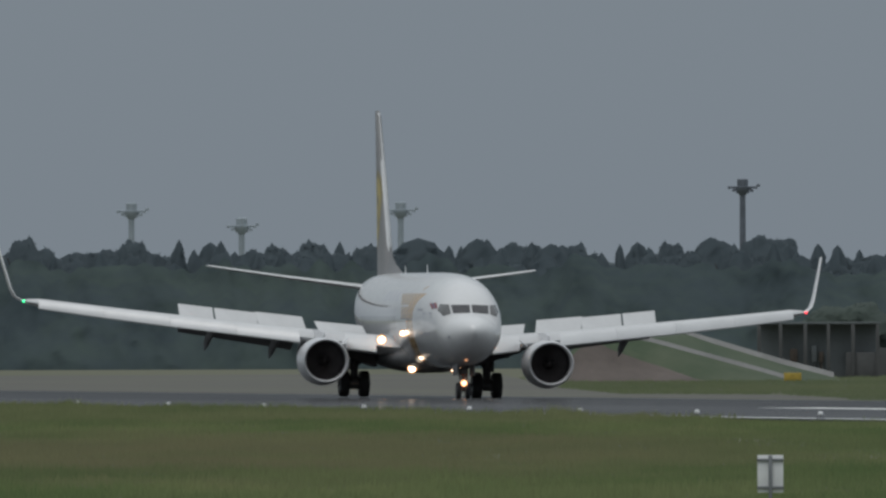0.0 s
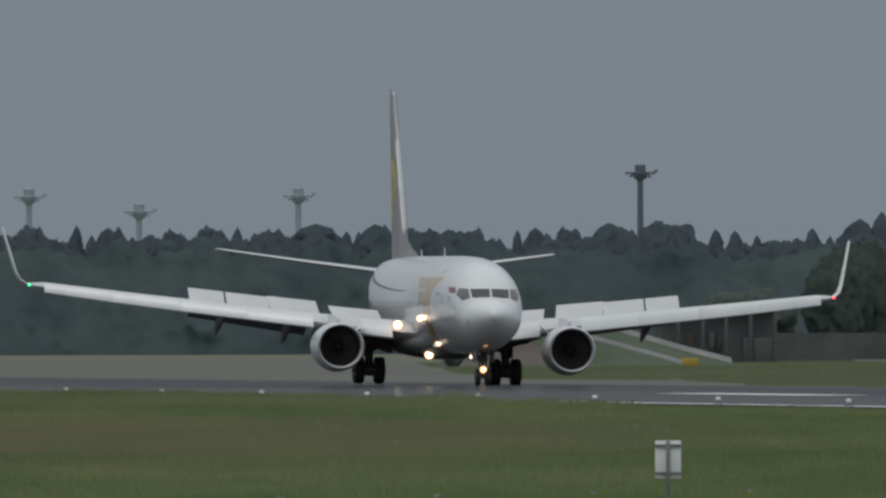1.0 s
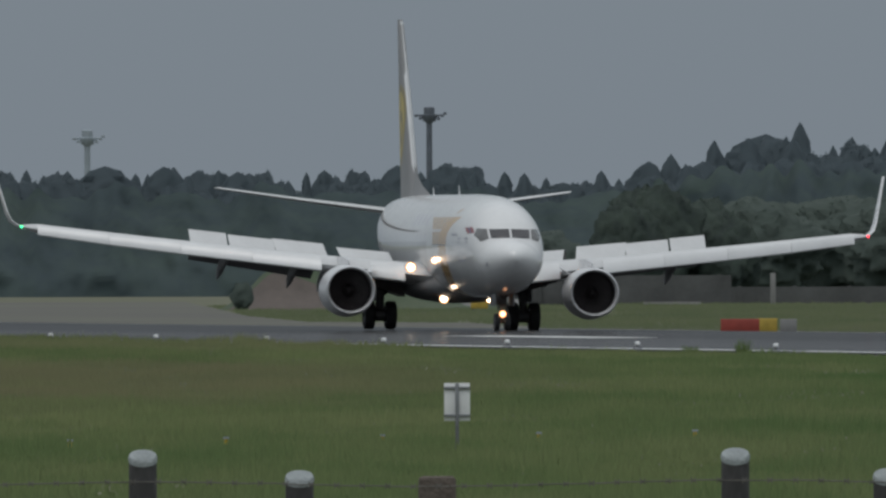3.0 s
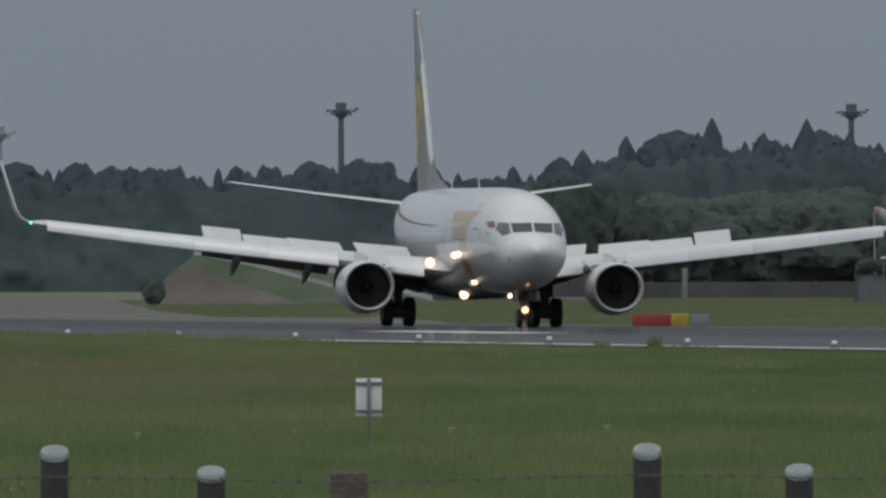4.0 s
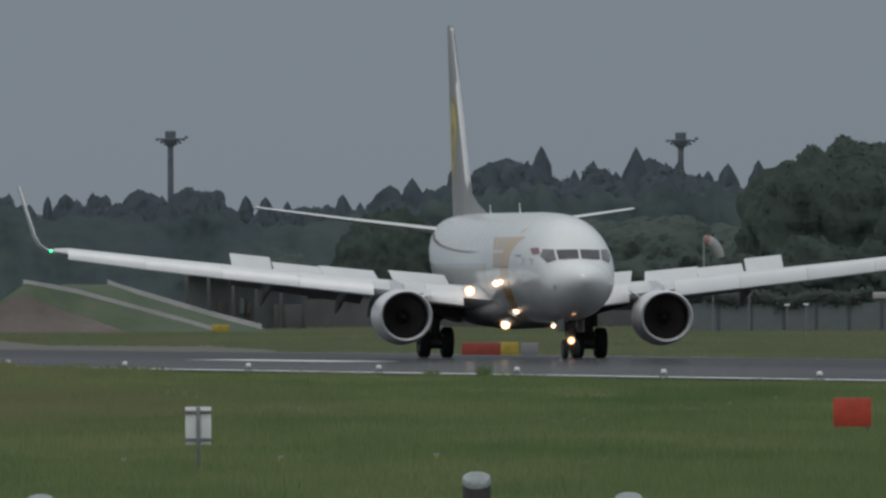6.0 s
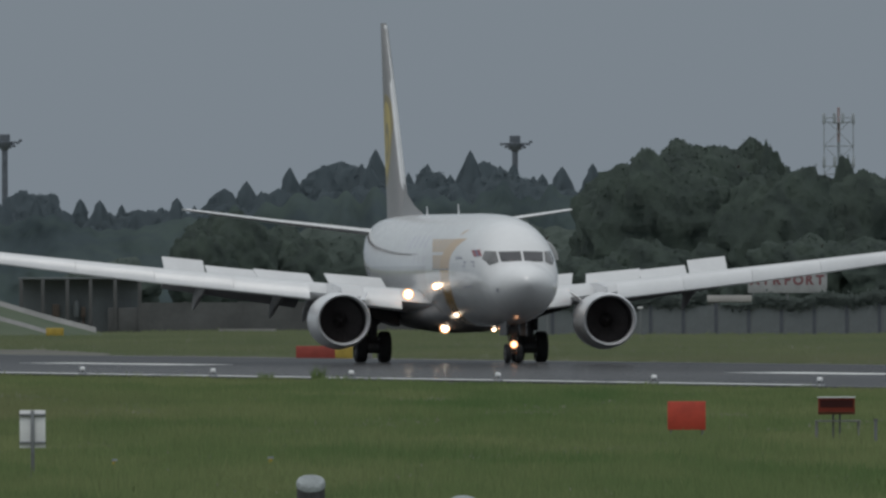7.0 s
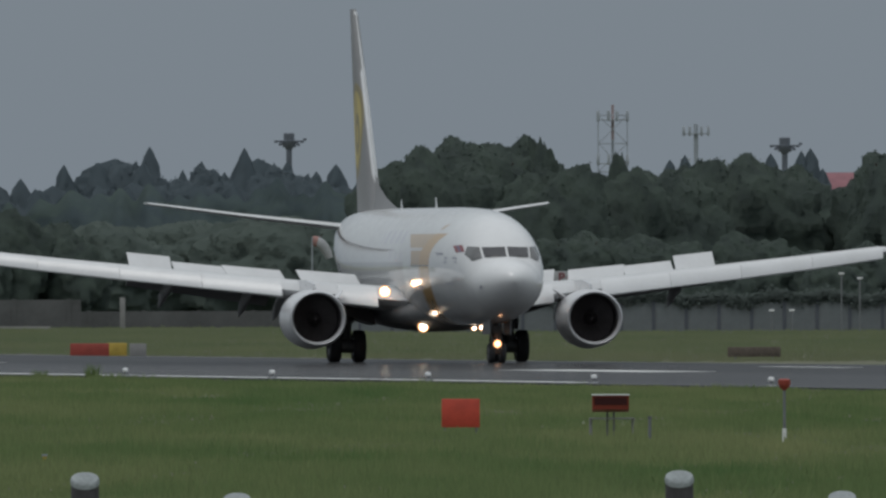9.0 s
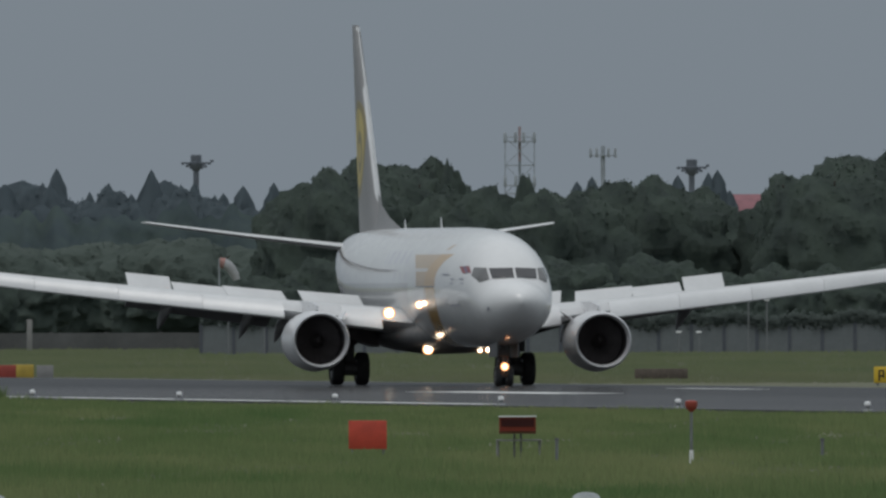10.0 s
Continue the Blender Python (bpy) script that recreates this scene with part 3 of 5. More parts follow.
def wing(plane, s):
    """One wing; s = -1 for the starboard wing, +1 for the port wing."""
    bm = bmesh.new()
    loft(bm, [foil(le, c, t, s * x, z) for x, le, c, z, t in WING])
    wg = part("wing", bm, M_WING, plane, "pale grey swept wing")
    # blended winglet
    bm = bmesh.new()
    rings = []
    for x, z, le, c, lean in ((16.7, 3.88, 21.7, 1.6, 0), (17.0, 3.95, 21.95, 1.5, 0.25), (17.22, 4.13, 22.25, 1.35, 0.55), (17.36, 4.45, 22.6, 1.15, 0.8), (17.6, 5.4, 23.3, 0.85, 0.93), (17.82, 6.3, 23.95, 0.6, 0.93)):
        rings.append([(s * (x + 0.0) + (q[0] - s * x), q[1], q[2]) for q in foil(le, c, 0.11, s * x, z, lean=s * lean)])
    loft(bm, rings)
    part("winglet", bm, M_WHITE, wg, "white upturned winglet")
    # slats: drooped ahead of the leading edge
    for x0, x1 in ((2.5, 3.75), (5.6, 8.2), (8.21, 10.9), (10.91, 13.6), (13.61, 16.3)):
        bm = bmesh.new()
        rings = []
        for x in (x0, x1):
            le, c, z, t = wing_at(x)
            cs = 0.13 * c + 0.22
            arc = []
            tall = 0.5 * t + 0.07 * max(0, x - 5.6) / 10.7
            z_top = z + 0.02 - 0.06 * (x - 5.6) / 10.7 + 0.757 * tall
            y_nose = le - A0 - 0.16
            # a nearly flat face that leans back over a small rounded nose
            for u, w in ((1.0, 0.0), (0.72, 0.1), (0.45, 0.3), (0.22, 0.55), (0.05, 0.8), (0.0, 0.92), (0.1, 1.0)):
                arc.append((s * x, y_nose + cs * 0.6 * u, z_top - 1.547 * tall * w))
            back = [(s * x, p[1] + 0.06 + 0.02 * abs(i - 3), z - 0.05 + (p[2] - z + 0.05) * 0.72) for i, p in enumerate(arc)][::-1]
            rings.append(arc + back)
        loft(bm, rings)
        part("slat", bm, M_SLAT, wg, "bright drooped slat")
    # extended flaps
    for x0, x1 in ((2.2, 4.2), (5.3, 10.2)):
        bm = bmesh.new()
        rings = []
        for x in (x0, x1):
            le, c, z, t = wing_at(x)
            te = le + c - A0
            cf = 0.24 * c
            ring = []
            for u, v in ((0, 0), (0.12, 0.07), (0.4, 0.06), (1, 0.0), (0.4, -0.05), (0.1, -0.06)):
                ring.append((s * x, te - 0.25 + cf * (u * 0.86 + v * 0.4), z - 0.1 + cf * (-u * 0.36 + v)))
            rings.append(ring)
        loft(bm, rings)
        part("flap", bm, M_FLAP, wg, "dark lowered flap")
    # flap track fairings
    for x in (4.95, 6.2, 8.95):
        le, c, z, t = wing_at(x)
        te = le + c - A0
        bm = bmesh.new()
        rings = []
        for u, r, dz in ((-2.2, 0.03, -0.18), (-1.4, 0.15, -0.3), (-0.3, 0.2, -0.42), (0.5, 0.17, -0.68), (1.3, 0.03, -1.0)):
            rings.append([(s * x + r * 0.75 * math.cos(6.28319 * i / 10), te + u, z + dz + r * 1.25 * math.sin(6.28319 * i / 10)) for i in range(10)])
        loft(bm, rings)
        part("flap_fairing", bm, M_FLAP, wg, "pointed grey flap track fairing")
    # navigation light in the tip
    bm = bmesh.new()
    bmesh.ops.create_icosphere(bm, subdivisions=2, radius=0.055, matrix=Matrix.Translation((s * 16.9, 21.78 - A0, 3.9)))
    part("navigation_light", bm, M_GREEN if s < 0 else M_RED_NAV, wg, "green navigation light" if s < 0 else "red navigation light")
    # landing light in the wing root
    lamp("landing_light", (s * 2.33, 14.15 - A0, 2.46), 0.17, plane, "lit landing light in the wing root")
    return wg


SPOILERS = [(2.3, 4.4, 0.62, 0.95), (4.9, 6.95, 0.64, 0.98), (6.97, 8.77, 0.64, 0.9), (8.82, 10.3, 0.64, 0.9)]


def spoiler(plane, s, i):
    """A panel whose origin lies on its hinge line; its hinge frame is kept for the keys."""
    x0, x1, u, ch = SPOILERS[i]
    le0, c0, z0, t0 = wing_at(x0)
    le1, c1, z1, t1 = wing_at(x1)
    p0 = Vector((s * x0, le0 + u * c0 - A0, z0 + 0.33 * t0))
    p1 = Vector((s * x1, le1 + u * c1 - A0, z1 + 0.33 * t1))
    mid = (p0 + p1) / 2
    ax = (p1 - p0) * s
    L = ax.length / 2
    ax.normalize()
    aft = Vector((0, 0, 1)).cross(ax).normalized()
    up = ax.cross(aft)
    rest = Matrix((ax, aft, up)).transposed().to_4x4()
    rest.translation = mid
    bm = bmesh.new()
    loft(bm, [[(x, 0.0, 0.03), (x, 0, -0.02), (x + out, ch, -0.008), (x + out, ch, 0.01)] for x, out in ((-L + 0.02, s * 0.3 * ch), (0, s * 0.3 * ch), (L - 0.02, s * 0.3 * ch))])
    ob = part("spoiler", bm, M_WING, plane, "raised pale grey spoiler panel", smooth=False)
    ob.matrix_basis = rest @ pose(0, 0, 0, 35, 0, 0)
    return ob, rest


def engine(plane, s):
    cx, cz, a = s * 4.83, 1.53, 13.0
    bm = bmesh.new()
    k = 36
    def ring(aa, r, squash=1.0, dz=0.0):
        pts = []
        for i in range(k):
            g = 6.28319 * i / k
            sn = math.sin(g)
            pts.append((cx + r * (1.0 if r < 0.85 else 1.03) * math.cos(g), aa - A0, cz + dz + r * sn * (squash if sn < 0 else 1.0)))
        return pts
    loft(bm, [ring(a + 0.16, 0.97, 0.98), ring(a + 0.5, 1.0, 1.01), ring(a + 1.5, 1.015, 1.045), ring(a + 2.6, 0.95, 1.05), ring(a + 3.7, 0.8, 0.99), ring(a + 4.3, 0.72), ring(a + 4.3, 0.66), ring(a + 3.3, 0.7)], cap=False)
    en = part("engine", bm, M_COWL, plane, "white engine nacelle with a flattened bottom")
    bm = bmesh.new()
    loft(bm, [ring(a + 0.16, 0.97, 0.98), ring(a + 0.05, 0.95, 0.98), ring(a, 0.91, 0.98), ring(a + 0.04, 0.87, 0.98), ring(a + 0.2, 0.84, 0.97)], cap=False)
    part("inlet_lip", bm, M_LIP, en, "bare metal inlet lip")
    bm = bmesh.new()
    loft(bm, [ring(a + 0.2, 0.84, 0.97), ring(a + 0.7, 0.835), ring(a + 1.1, 0.83), ring(a + 1.1, 0.02)], cap=False)
    part("inlet_duct", bm, M_DARKMETAL, en, "dark inlet duct")
    bm = bmesh.new()
    loft(bm, [ring(a + 0.62, 0.02), ring(a + 0.75, 0.12), ring(a + 0.95, 0.22), ring(a + 1.05, 0.25)])
    part("spinner", bm, M_FAN, en)
    for j in range(22):
        g = 6.28319 * j / 22
        c, sn = math.cos(g), math.sin(g)
        bm = bmesh.new()
        q = []
        for r, tw, w in ((0.24, 0.4, 0.10), (0.5, 0.8, 0.15), (0.8, 1.1, 0.2)):
            tx, tz = -sn * math.sin(tw) * w, c * math.sin(tw) * w
            q.append([(cx + r * c - tx, a + 1.0 - A0 - math.cos(tw) * w / 2, cz + r * sn - tz), (cx + r * c + tx, a + 1.0 - A0 + math.cos(tw) * w / 2, cz + r * sn + tz), (cx + r * c + tx, a + 1.012 - A0 + math.cos(tw) * w / 2, cz + r * sn + tz), (cx + r * c - tx, a + 1.012 - A0 - math.cos(tw) * w / 2, cz + r * sn - tz)])
        loft(bm, q)
        part("fan_blade", bm, M_FAN, en)
    # exhaust core and pylon
    bm = bmesh.new()
    loft(bm, [ring(a + 3.3, 0.6), ring(a + 4.3, 0.55), ring(a + 5.1, 0.38), ring(a + 5.7, 0.1)])
    part("exhaust_core", bm, M_DARKMETAL, en)
    bm = bmesh.new()
    loft(bm, [[(cx - w, aa - A0, zb), (cx - w * 0.6, aa - A0, zt), (cx + w * 0.6, aa - A0, zt), (cx + w, aa - A0, zb)] for aa, w, zb, zt in ((a + 0.9, 0.05, 2.55, 2.72), (a + 2.2, 0.2, 2.3, 2.86), (a + 4.0, 0.24, 2.0, 2.85), (a + 6.0, 0.2, 2.2, 2.7), (a + 7.5, 0.05, 2.3, 2.5))])
    part("pylon", bm, M_COWL, en, "white engine pylon")
    # vortex strake inboard
    bm = bmesh.new()
    loft(bm, [[(cx - s * 0.86, aa - A0, cz + 0.7), (cx - s * (0.86 + d), aa - A0, cz + 0.7 + d), (cx - s * (0.84 + d), aa - A0, cz + 0.72 + d), (cx - s * 0.83, aa - A0, cz + 0.73)] for aa, d in ((a + 1.0, 0.02), (a + 1.7, 0.26), (a + 2.2, 0.3))])
    part("strake", bm, M_COWL, en)
    return en


def tail(plane):
    bm = bmesh.new()
    def sym(z, le, te, t):
        n = 9
        up = []
        for i in range(n):
            u = (1 - math.cos(math.pi * i / (n - 1))) / 2
            w = 5 * t * (0.2969 * math.sqrt(u) - 0.126 * u - 0.3516 * u * u + 0.2843 * u ** 3 - 0.1 * u ** 4)
            up.append((w, le - A0 + u * (te - le), z))
        return up + [(-p[0], p[1], p[2]) for p in up[-2:0:-1]]
    loft(bm, [sym(5.0, 30.6, 35.9, 0.5), sym(5.6, 31.0, 36.0, 0.48), sym(8, 32.9, 36.6, 0.38), sym(10.5, 34.85, 37.15, 0.3), sym(12.15, 36.15, 37.55, 0.22), sym(12.4, 36.45, 37.65, 0.14)])
    fin = part("fin", bm, M_TAIL, plane, "tall grey fin with a round gold emblem")
    bm = bmesh.new()
    loft(bm, [[(0.09 * t, le - A0 + 0.09, z), (0, le - A0 - 0.03, z), (-0.09 * t, le - A0 + 0.09, z), (0, le - A0 + 0.14, z)] for z, le, t in ((6.15, 31.46, 0.25), (6.6, 31.8, 1.1), (9, 33.68, 1.1), (12.32, 36.3, 0.7))])
    part("leading_edge", bm, M_SLAT, fin, "bright leading edge strip")
    bm = bmesh.new()
    loft(bm, [[(w, a - A0, z0), (0, a - A0, z1), (-w, a - A0, z0)] for a, w, z0, z1 in ((26.5, 0.03, 5.3, 5.36), (29, 0.12, 5.25, 5.72), (31, 0.2, 5.2, 6.2), (32.3, 0.2, 5.2, 6.9))])
    part("dorsal_fin", bm, M_TAIL, fin)
    for s in (-1, 1):
        bm = bmesh.new()
        loft(bm, [foil(le, c, t, s * x, z) for x, le, c, z, t in ((0.5, 33.2, 4.3, 4.7, 0.3), (1.0, 33.6, 4.0, 4.75, 0.28), (4, 35.7, 2.75, 5.13, 0.18), (7.0, 37.8, 1.5, 5.55, 0.11), (7.15, 38.05, 1.2, 5.58, 0.08))])
        part("tailplane", bm, M_SLAT, plane, "pale tailplane")


def wheel(parent, cx, a, r, w):
    prof = [(0.0, 0.42), (0.16, 0.45), (0.3, 0.55), (0.5, 0.72), (0.5, 0.86), (0.42, 0.96), (0.25, 1.0)]
    prof = prof + [(-x, q) for x, q in prof[::-1]]
    k = 28
    bm = bmesh.new()
    rings = []
    for x, q in [p for p in prof if p[1] > 0.5]:
        rings.append([(cx + x * w, a - A0 + r * q * math.cos(6.28319 * i / k), r + r * q * math.sin(6.28319 * i / k)) for i in range(k)])
    rings.append(rings[0])
    loft(bm, rings, cap=False)
    bmesh.ops.remove_doubles(bm, verts=bm.verts, dist=1e-5)
    wh = part("wheel", bm, M_TYRE, parent, "black tyre")
    bm = bmesh.new()
    loft(bm, [[(cx + x * w, a - A0 + r * q * math.cos(6.28319 * i / k), r + r * q * math.sin(6.28319 * i / k)) for i in range(k)] for x, q in ((-0.44, 0.58), (-0.3, 0.3), (0.3, 0.3), (0.44, 0.58))])
    part("rim", bm, M_GEAR, wh, "grey wheel rim")


def gear(plane):
    for s in (-1, 1):
        bm = bmesh.new()
        x = s * 2.86
        rod(bm, (x, 0, 0.55), (x, 0.05, 1.5), 0.09)
        rod(bm, (x, 0.05, 1.4), (x - s * 0.1, 0.1, 2.4), 0.13)
        rod(bm, (x - 0.7, 0, 0.565), (x + 0.7, 0, 0.565), 0.08)
        rod(bm, (x, 0.02, 1.3), (x - s * 1.1, 0.1, 2.0), 0.06)
        rod(bm, (x, -0.05, 1.45), (x, -0.3, 0.75), 0.035)
        g = part("main_gear", bm, M_GEAR, plane, "grey main landing gear strut")
        bm = bmesh.new()
        rod(bm, (x - 0.3, 0, 0.565), (x + 0.3, 0, 0.565), 0.24, k=14)
        part("brake_unit", bm, M_GEAR, g, "dark brake unit between the wheels")
        bm = bmesh.new()
        rod(bm, (x, 0.0, 0.8), (x, 0.04, 1.75), 0.17, 0.2, 10)
        part("shock_strut", bm, M_GEAR, g)
        bm = bmesh.new()
        rod(bm, (x - s * 0.05, 0.3, 0.75), (x - s * 0.1, 0.55, 1.7), 0.07)
        part("drag_brace", bm, M_GEAR, g)
        wheel(plane, x - 0.43, A0, 0.565, 0.42)
        wheel(plane, x + 0.43, A0, 0.565, 0.42)
        bm = bmesh.new()
        box(bm, x + s * 0.2, x + s * 0.26, -0.5, 0.55, 1.15, 2.3, 0.02)
        part("gear_door", bm, M_FLAP, g, "grey gear door")
        bm = bmesh.new()
        loft(bm, [[(s * 2.0, yy, 1.3), (s * 2.2, yy, 2.2), (s * 4.3, yy, 2.5), (s * 4.2, yy, 2.0)] for yy in (-1.2, 0.9)])
        part("wheel_well", bm, M_DARKMETAL, g, "dark wheel well under the wing")
    a = 4.0
    bm = bmesh.new()
    rod(bm, (0, a - A0, 0.34), (0, a - A0 + 0.05, 1.0), 0.065)
    rod(bm, (0, a - A0 + 0.05, 0.9), (0, a - A0 + 0.1, 1.7), 0.1)
    rod(bm, (-0.32, a - A0, 0.345), (0.32, a - A0, 0.345), 0.05)
    rod(bm, (0, a - A0 + 0.05, 0.95), (0, a - A0 + 0.9, 1.6), 0.045)
    rod(bm, (-0.16, a - A0 - 0.06, 1.05), (0.16, a - A0 - 0.06, 1.05), 0.05)
    box(bm, -0.19, 0.19, a - A0 - 0.1, a - A0 + 0.15, 1.02, 1.3, 0.04)
    rod(bm, (-0.14, a - A0 + 0.02, 0.8), (-0.2, a - A0 + 0.3, 1.45), 0.04)
    rod(bm, (0.14, a - A0 + 0.02, 0.8), (0.2, a - A0 + 0.3, 1.45), 0.04)
    g = part("nose_gear", bm, M_GEAR, plane, "grey nose gear strut")
    for x in (-0.2, 0.2):
        wheel(plane, x, a, 0.345, 0.2)
    for s in (-1, 1):
        bm = bmesh.new()
        box(bm, s * 0.36 - 0.02, s * 0.36 + 0.02, a - A0 - 0.9, a - A0 + 0.8, 0.98, 1.5, 0.015)
        part("gear_door", bm, M_FLAP, g, "grey nose gear door")
    lamp("taxi_light", (0.0, a - A0 - 0.24, 0.66), 0.12, plane, "lit orange taxi light on the nose gear", M_LAMP_WARM)


def lamp(name, p, r, parent, label, core=None):
    bm = bmesh.new()
    r = r * 0.82
    bmesh.ops.create_icosphere(bm, subdivisions=2, radius=r, matrix=Matrix.Translation(p) @ Matrix.Diagonal((1, 0.5, 1, 1)))
    ob = part(name, bm, core or M_LAMP, parent, label)
    # added glowing ring that imitates the orange halo round a lit lamp
    bm = bmesh.new()
    k = 20
    loft(bm, [[(p[0] + q * r * math.cos(6.28319 * i / k), p[1] + dy, p[2] + q * r * math.sin(6.28319 * i / k)) for i in range(k)] for q, dy in ((0.97, 0.0), (1.3, -0.01), (1.45, 0.03), (0.97, 0.05))], cap=False)
    part("lens_rim", bm, M_LAMP_HALO, ob)
    return ob


def airliner():
    plane = tagged(new("airliner"), "white twin-engine airliner with tan markings, spoilers raised, rolling on the runway", "airplane")
    fuselage(plane)
    for s in (-1, 1):
        wing(plane, s)
        engine(plane, s)
    tail(plane)
    gear(plane)
    # belly landing lamps, and an added glowing spot for the starboard side's glint
    for x, a, z, r in ((-1.05, 13.75, 1.24, 0.16), (-0.8, 13.55, 1.52, 0.11), (0.72, 13.7, 1.2, 0.08), (1.0, 13.7, 1.22, 0.09)):
        lamp("belly_light", (x, a - A0, z), r, plane, "lit belly landing light")
    lamp("turnoff_light", (-1.86, 10.5 - A0, 2.74), 0.11, plane, "glowing spot added as a glint on the fuselage side")
    return plane


# ---- airfield things ----
def edge_light(y):
    e = thing("edge_light", (-30.95, y, top_z(-30.9)), "white low runway edge light on a short stem", "runway light", "runway edge lights")
    bm = bmesh.new()
    rod(bm, (0, 0, -0.02), (0, 0, 0.05), 0.16, 0.13, 12)
    rod(bm, (0, 0, 0.04), (0, 0, 0.14), 0.045, 0.045, 10)
    part("stem", bm, M_STEEL, e)
    bm = bmesh.new()
    loft(bm, [[(r * math.cos(6.28319 * i / 12), r * math.sin(6.28319 * i / 12), z) for i in range(12)] for r, z in ((0.06, 0.13), (0.085, 0.15), (0.085, 0.21), (0.065, 0.24), (0.02, 0.25))])
    part("lens", bm, M_SIGN_WHITE, e, "white lens cap")
    return e


def marker_sign():
    e = thing("marker_sign", at(7.293, 520, NEAR_Z - 0.05), "white sign board with dark cross bars on a grey post", "sign", rz=-7)
    z0, z1, w = 0.48, 1.04, 0.192
    bm = bmesh.new()
    box(bm, -w, w, 0, 0.02, z0, z1, 0.004)
    part("board", bm, M_SIGN_WHITE, e, "white board")
    bm = bmesh.new()
    box(bm, -0.028, 0.028, -0.05, -0.003, -0.1, z1 - 0.005, 0.004)
    part("post", bm, M_STEEL, e, "grey steel post")
    for z in (z0 + 0.075, z1 - 0.075):
        bm = bmesh.new()
        box(bm, -w - 0.005, w + 0.005, -0.028, -0.003, z - 0.02, z + 0.02, 0.004)
        part("cross_bar", bm, M_STEEL, e, "dark cross bar")


def fence():
    """Round posts with slanting pale tops, shorter ones between, stumps, and barbed wire."""
    D = 150.0
    step = 0.9655            # degrees from tall post to tall post
    tall = fence_post(2.05, 0.061, M_POST, M_CAP)
    short = fence_post(1.96, 0.061, M_POST, M_CAP)
    for src, places in ((tall, (5.81, 6.779, 7.7475, 8.719, 9.69)), (short, (6.05, 7.035, 7.996, 8.985, 9.96))):
        for az in places:
            copy_thing(src, Matrix.Translation(at(az, D, -0.1)) @ pose(0, 0, 0, 0, 0, -az))
    for src in (tall, short):
        for o in (*src.children_recursive, src):
            bpy.data.objects.remove(o)
    for j in range(-2, 3):
        az = 7.26 + j * step
        e = thing("timber_stump", at(az, D + 2, -0.1), "squat brown weathered fence timber with a worn top", "fence post", "fence stumps", -az)
        bm = bmesh.new()
        box(bm, -0.082, 0.082, -0.07, 0.07, -0.05, 1.925, 0.02)
        part("timber", bm, M_STUMP, e)
    # strands of wire with barbs
    for z in (1.905, 1.62):
        bm = bmesh.new()
        pts = []
        a0, a1 = 5.2, 10.2
        n = 120
        rng = random.Random(int(z * 100))
        for i in range(n + 1):
            az = a0 + (a1 - a0) * i / n
            sag = 0.012 * math.cos(6.28319 * (az - 7.752) / step)
            pts.append(at(az, D - 0.085, z - 0.1 + sag + rng.uniform(-0.002, 0.002)))
        for p, q in zip(pts, pts[1:]):
            rod(bm, p, q, 0.0028, k=5)
            c = (p + q) / 2
            rod(bm, c + Vector((-0.012, 0, -0.012)), c + Vector((0.012, 0, 0.012)), 0.0022, k=4)
            rod(bm, c + Vector((-0.012, 0, 0.012)), c + Vector((0.012, 0, -0.012)), 0.0022, k=4)
        tagged(link("barbed_wire", bm, M_WIRE), "thin grey barbed wire strand strung along the fence posts", "wire", "fence wires")


def fence_post(h, r, m_post, m_cap):
    e = thing("fence_post", (0, 0, 0), "dark round fence post with a pale slanted top", "fence post", "fence posts")
    k = 20
    slope = 0.42
    bm = bmesh.new()
    ring = lambda z, rr, f: [(rr * math.cos(6.28319 * i / k), rr * math.sin(6.28319 * i / k), z + f * slope * rr * math.sin(6.28319 * i / k)) for i in range(k)]
    loft(bm, [ring(-0.1, r * 1.03, 0), ring(h * 0.5, r, 0), ring(h - 0.04, r * 0.985, 1)])
    part("shaft", bm, m_post, e)
    bm = bmesh.new()
    loft(bm, [ring(h - 0.045, r * 1.02, 1), ring(h - 0.03, r * 1.03, 1), ring(h - 0.02, r * 0.96, 1), ring(h - 0.014, r * 0.6, 1), ring(h - 0.012, r * 0.05, 1)])
    part("cap", bm, m_cap, e, "pale slanted cap")
    return e


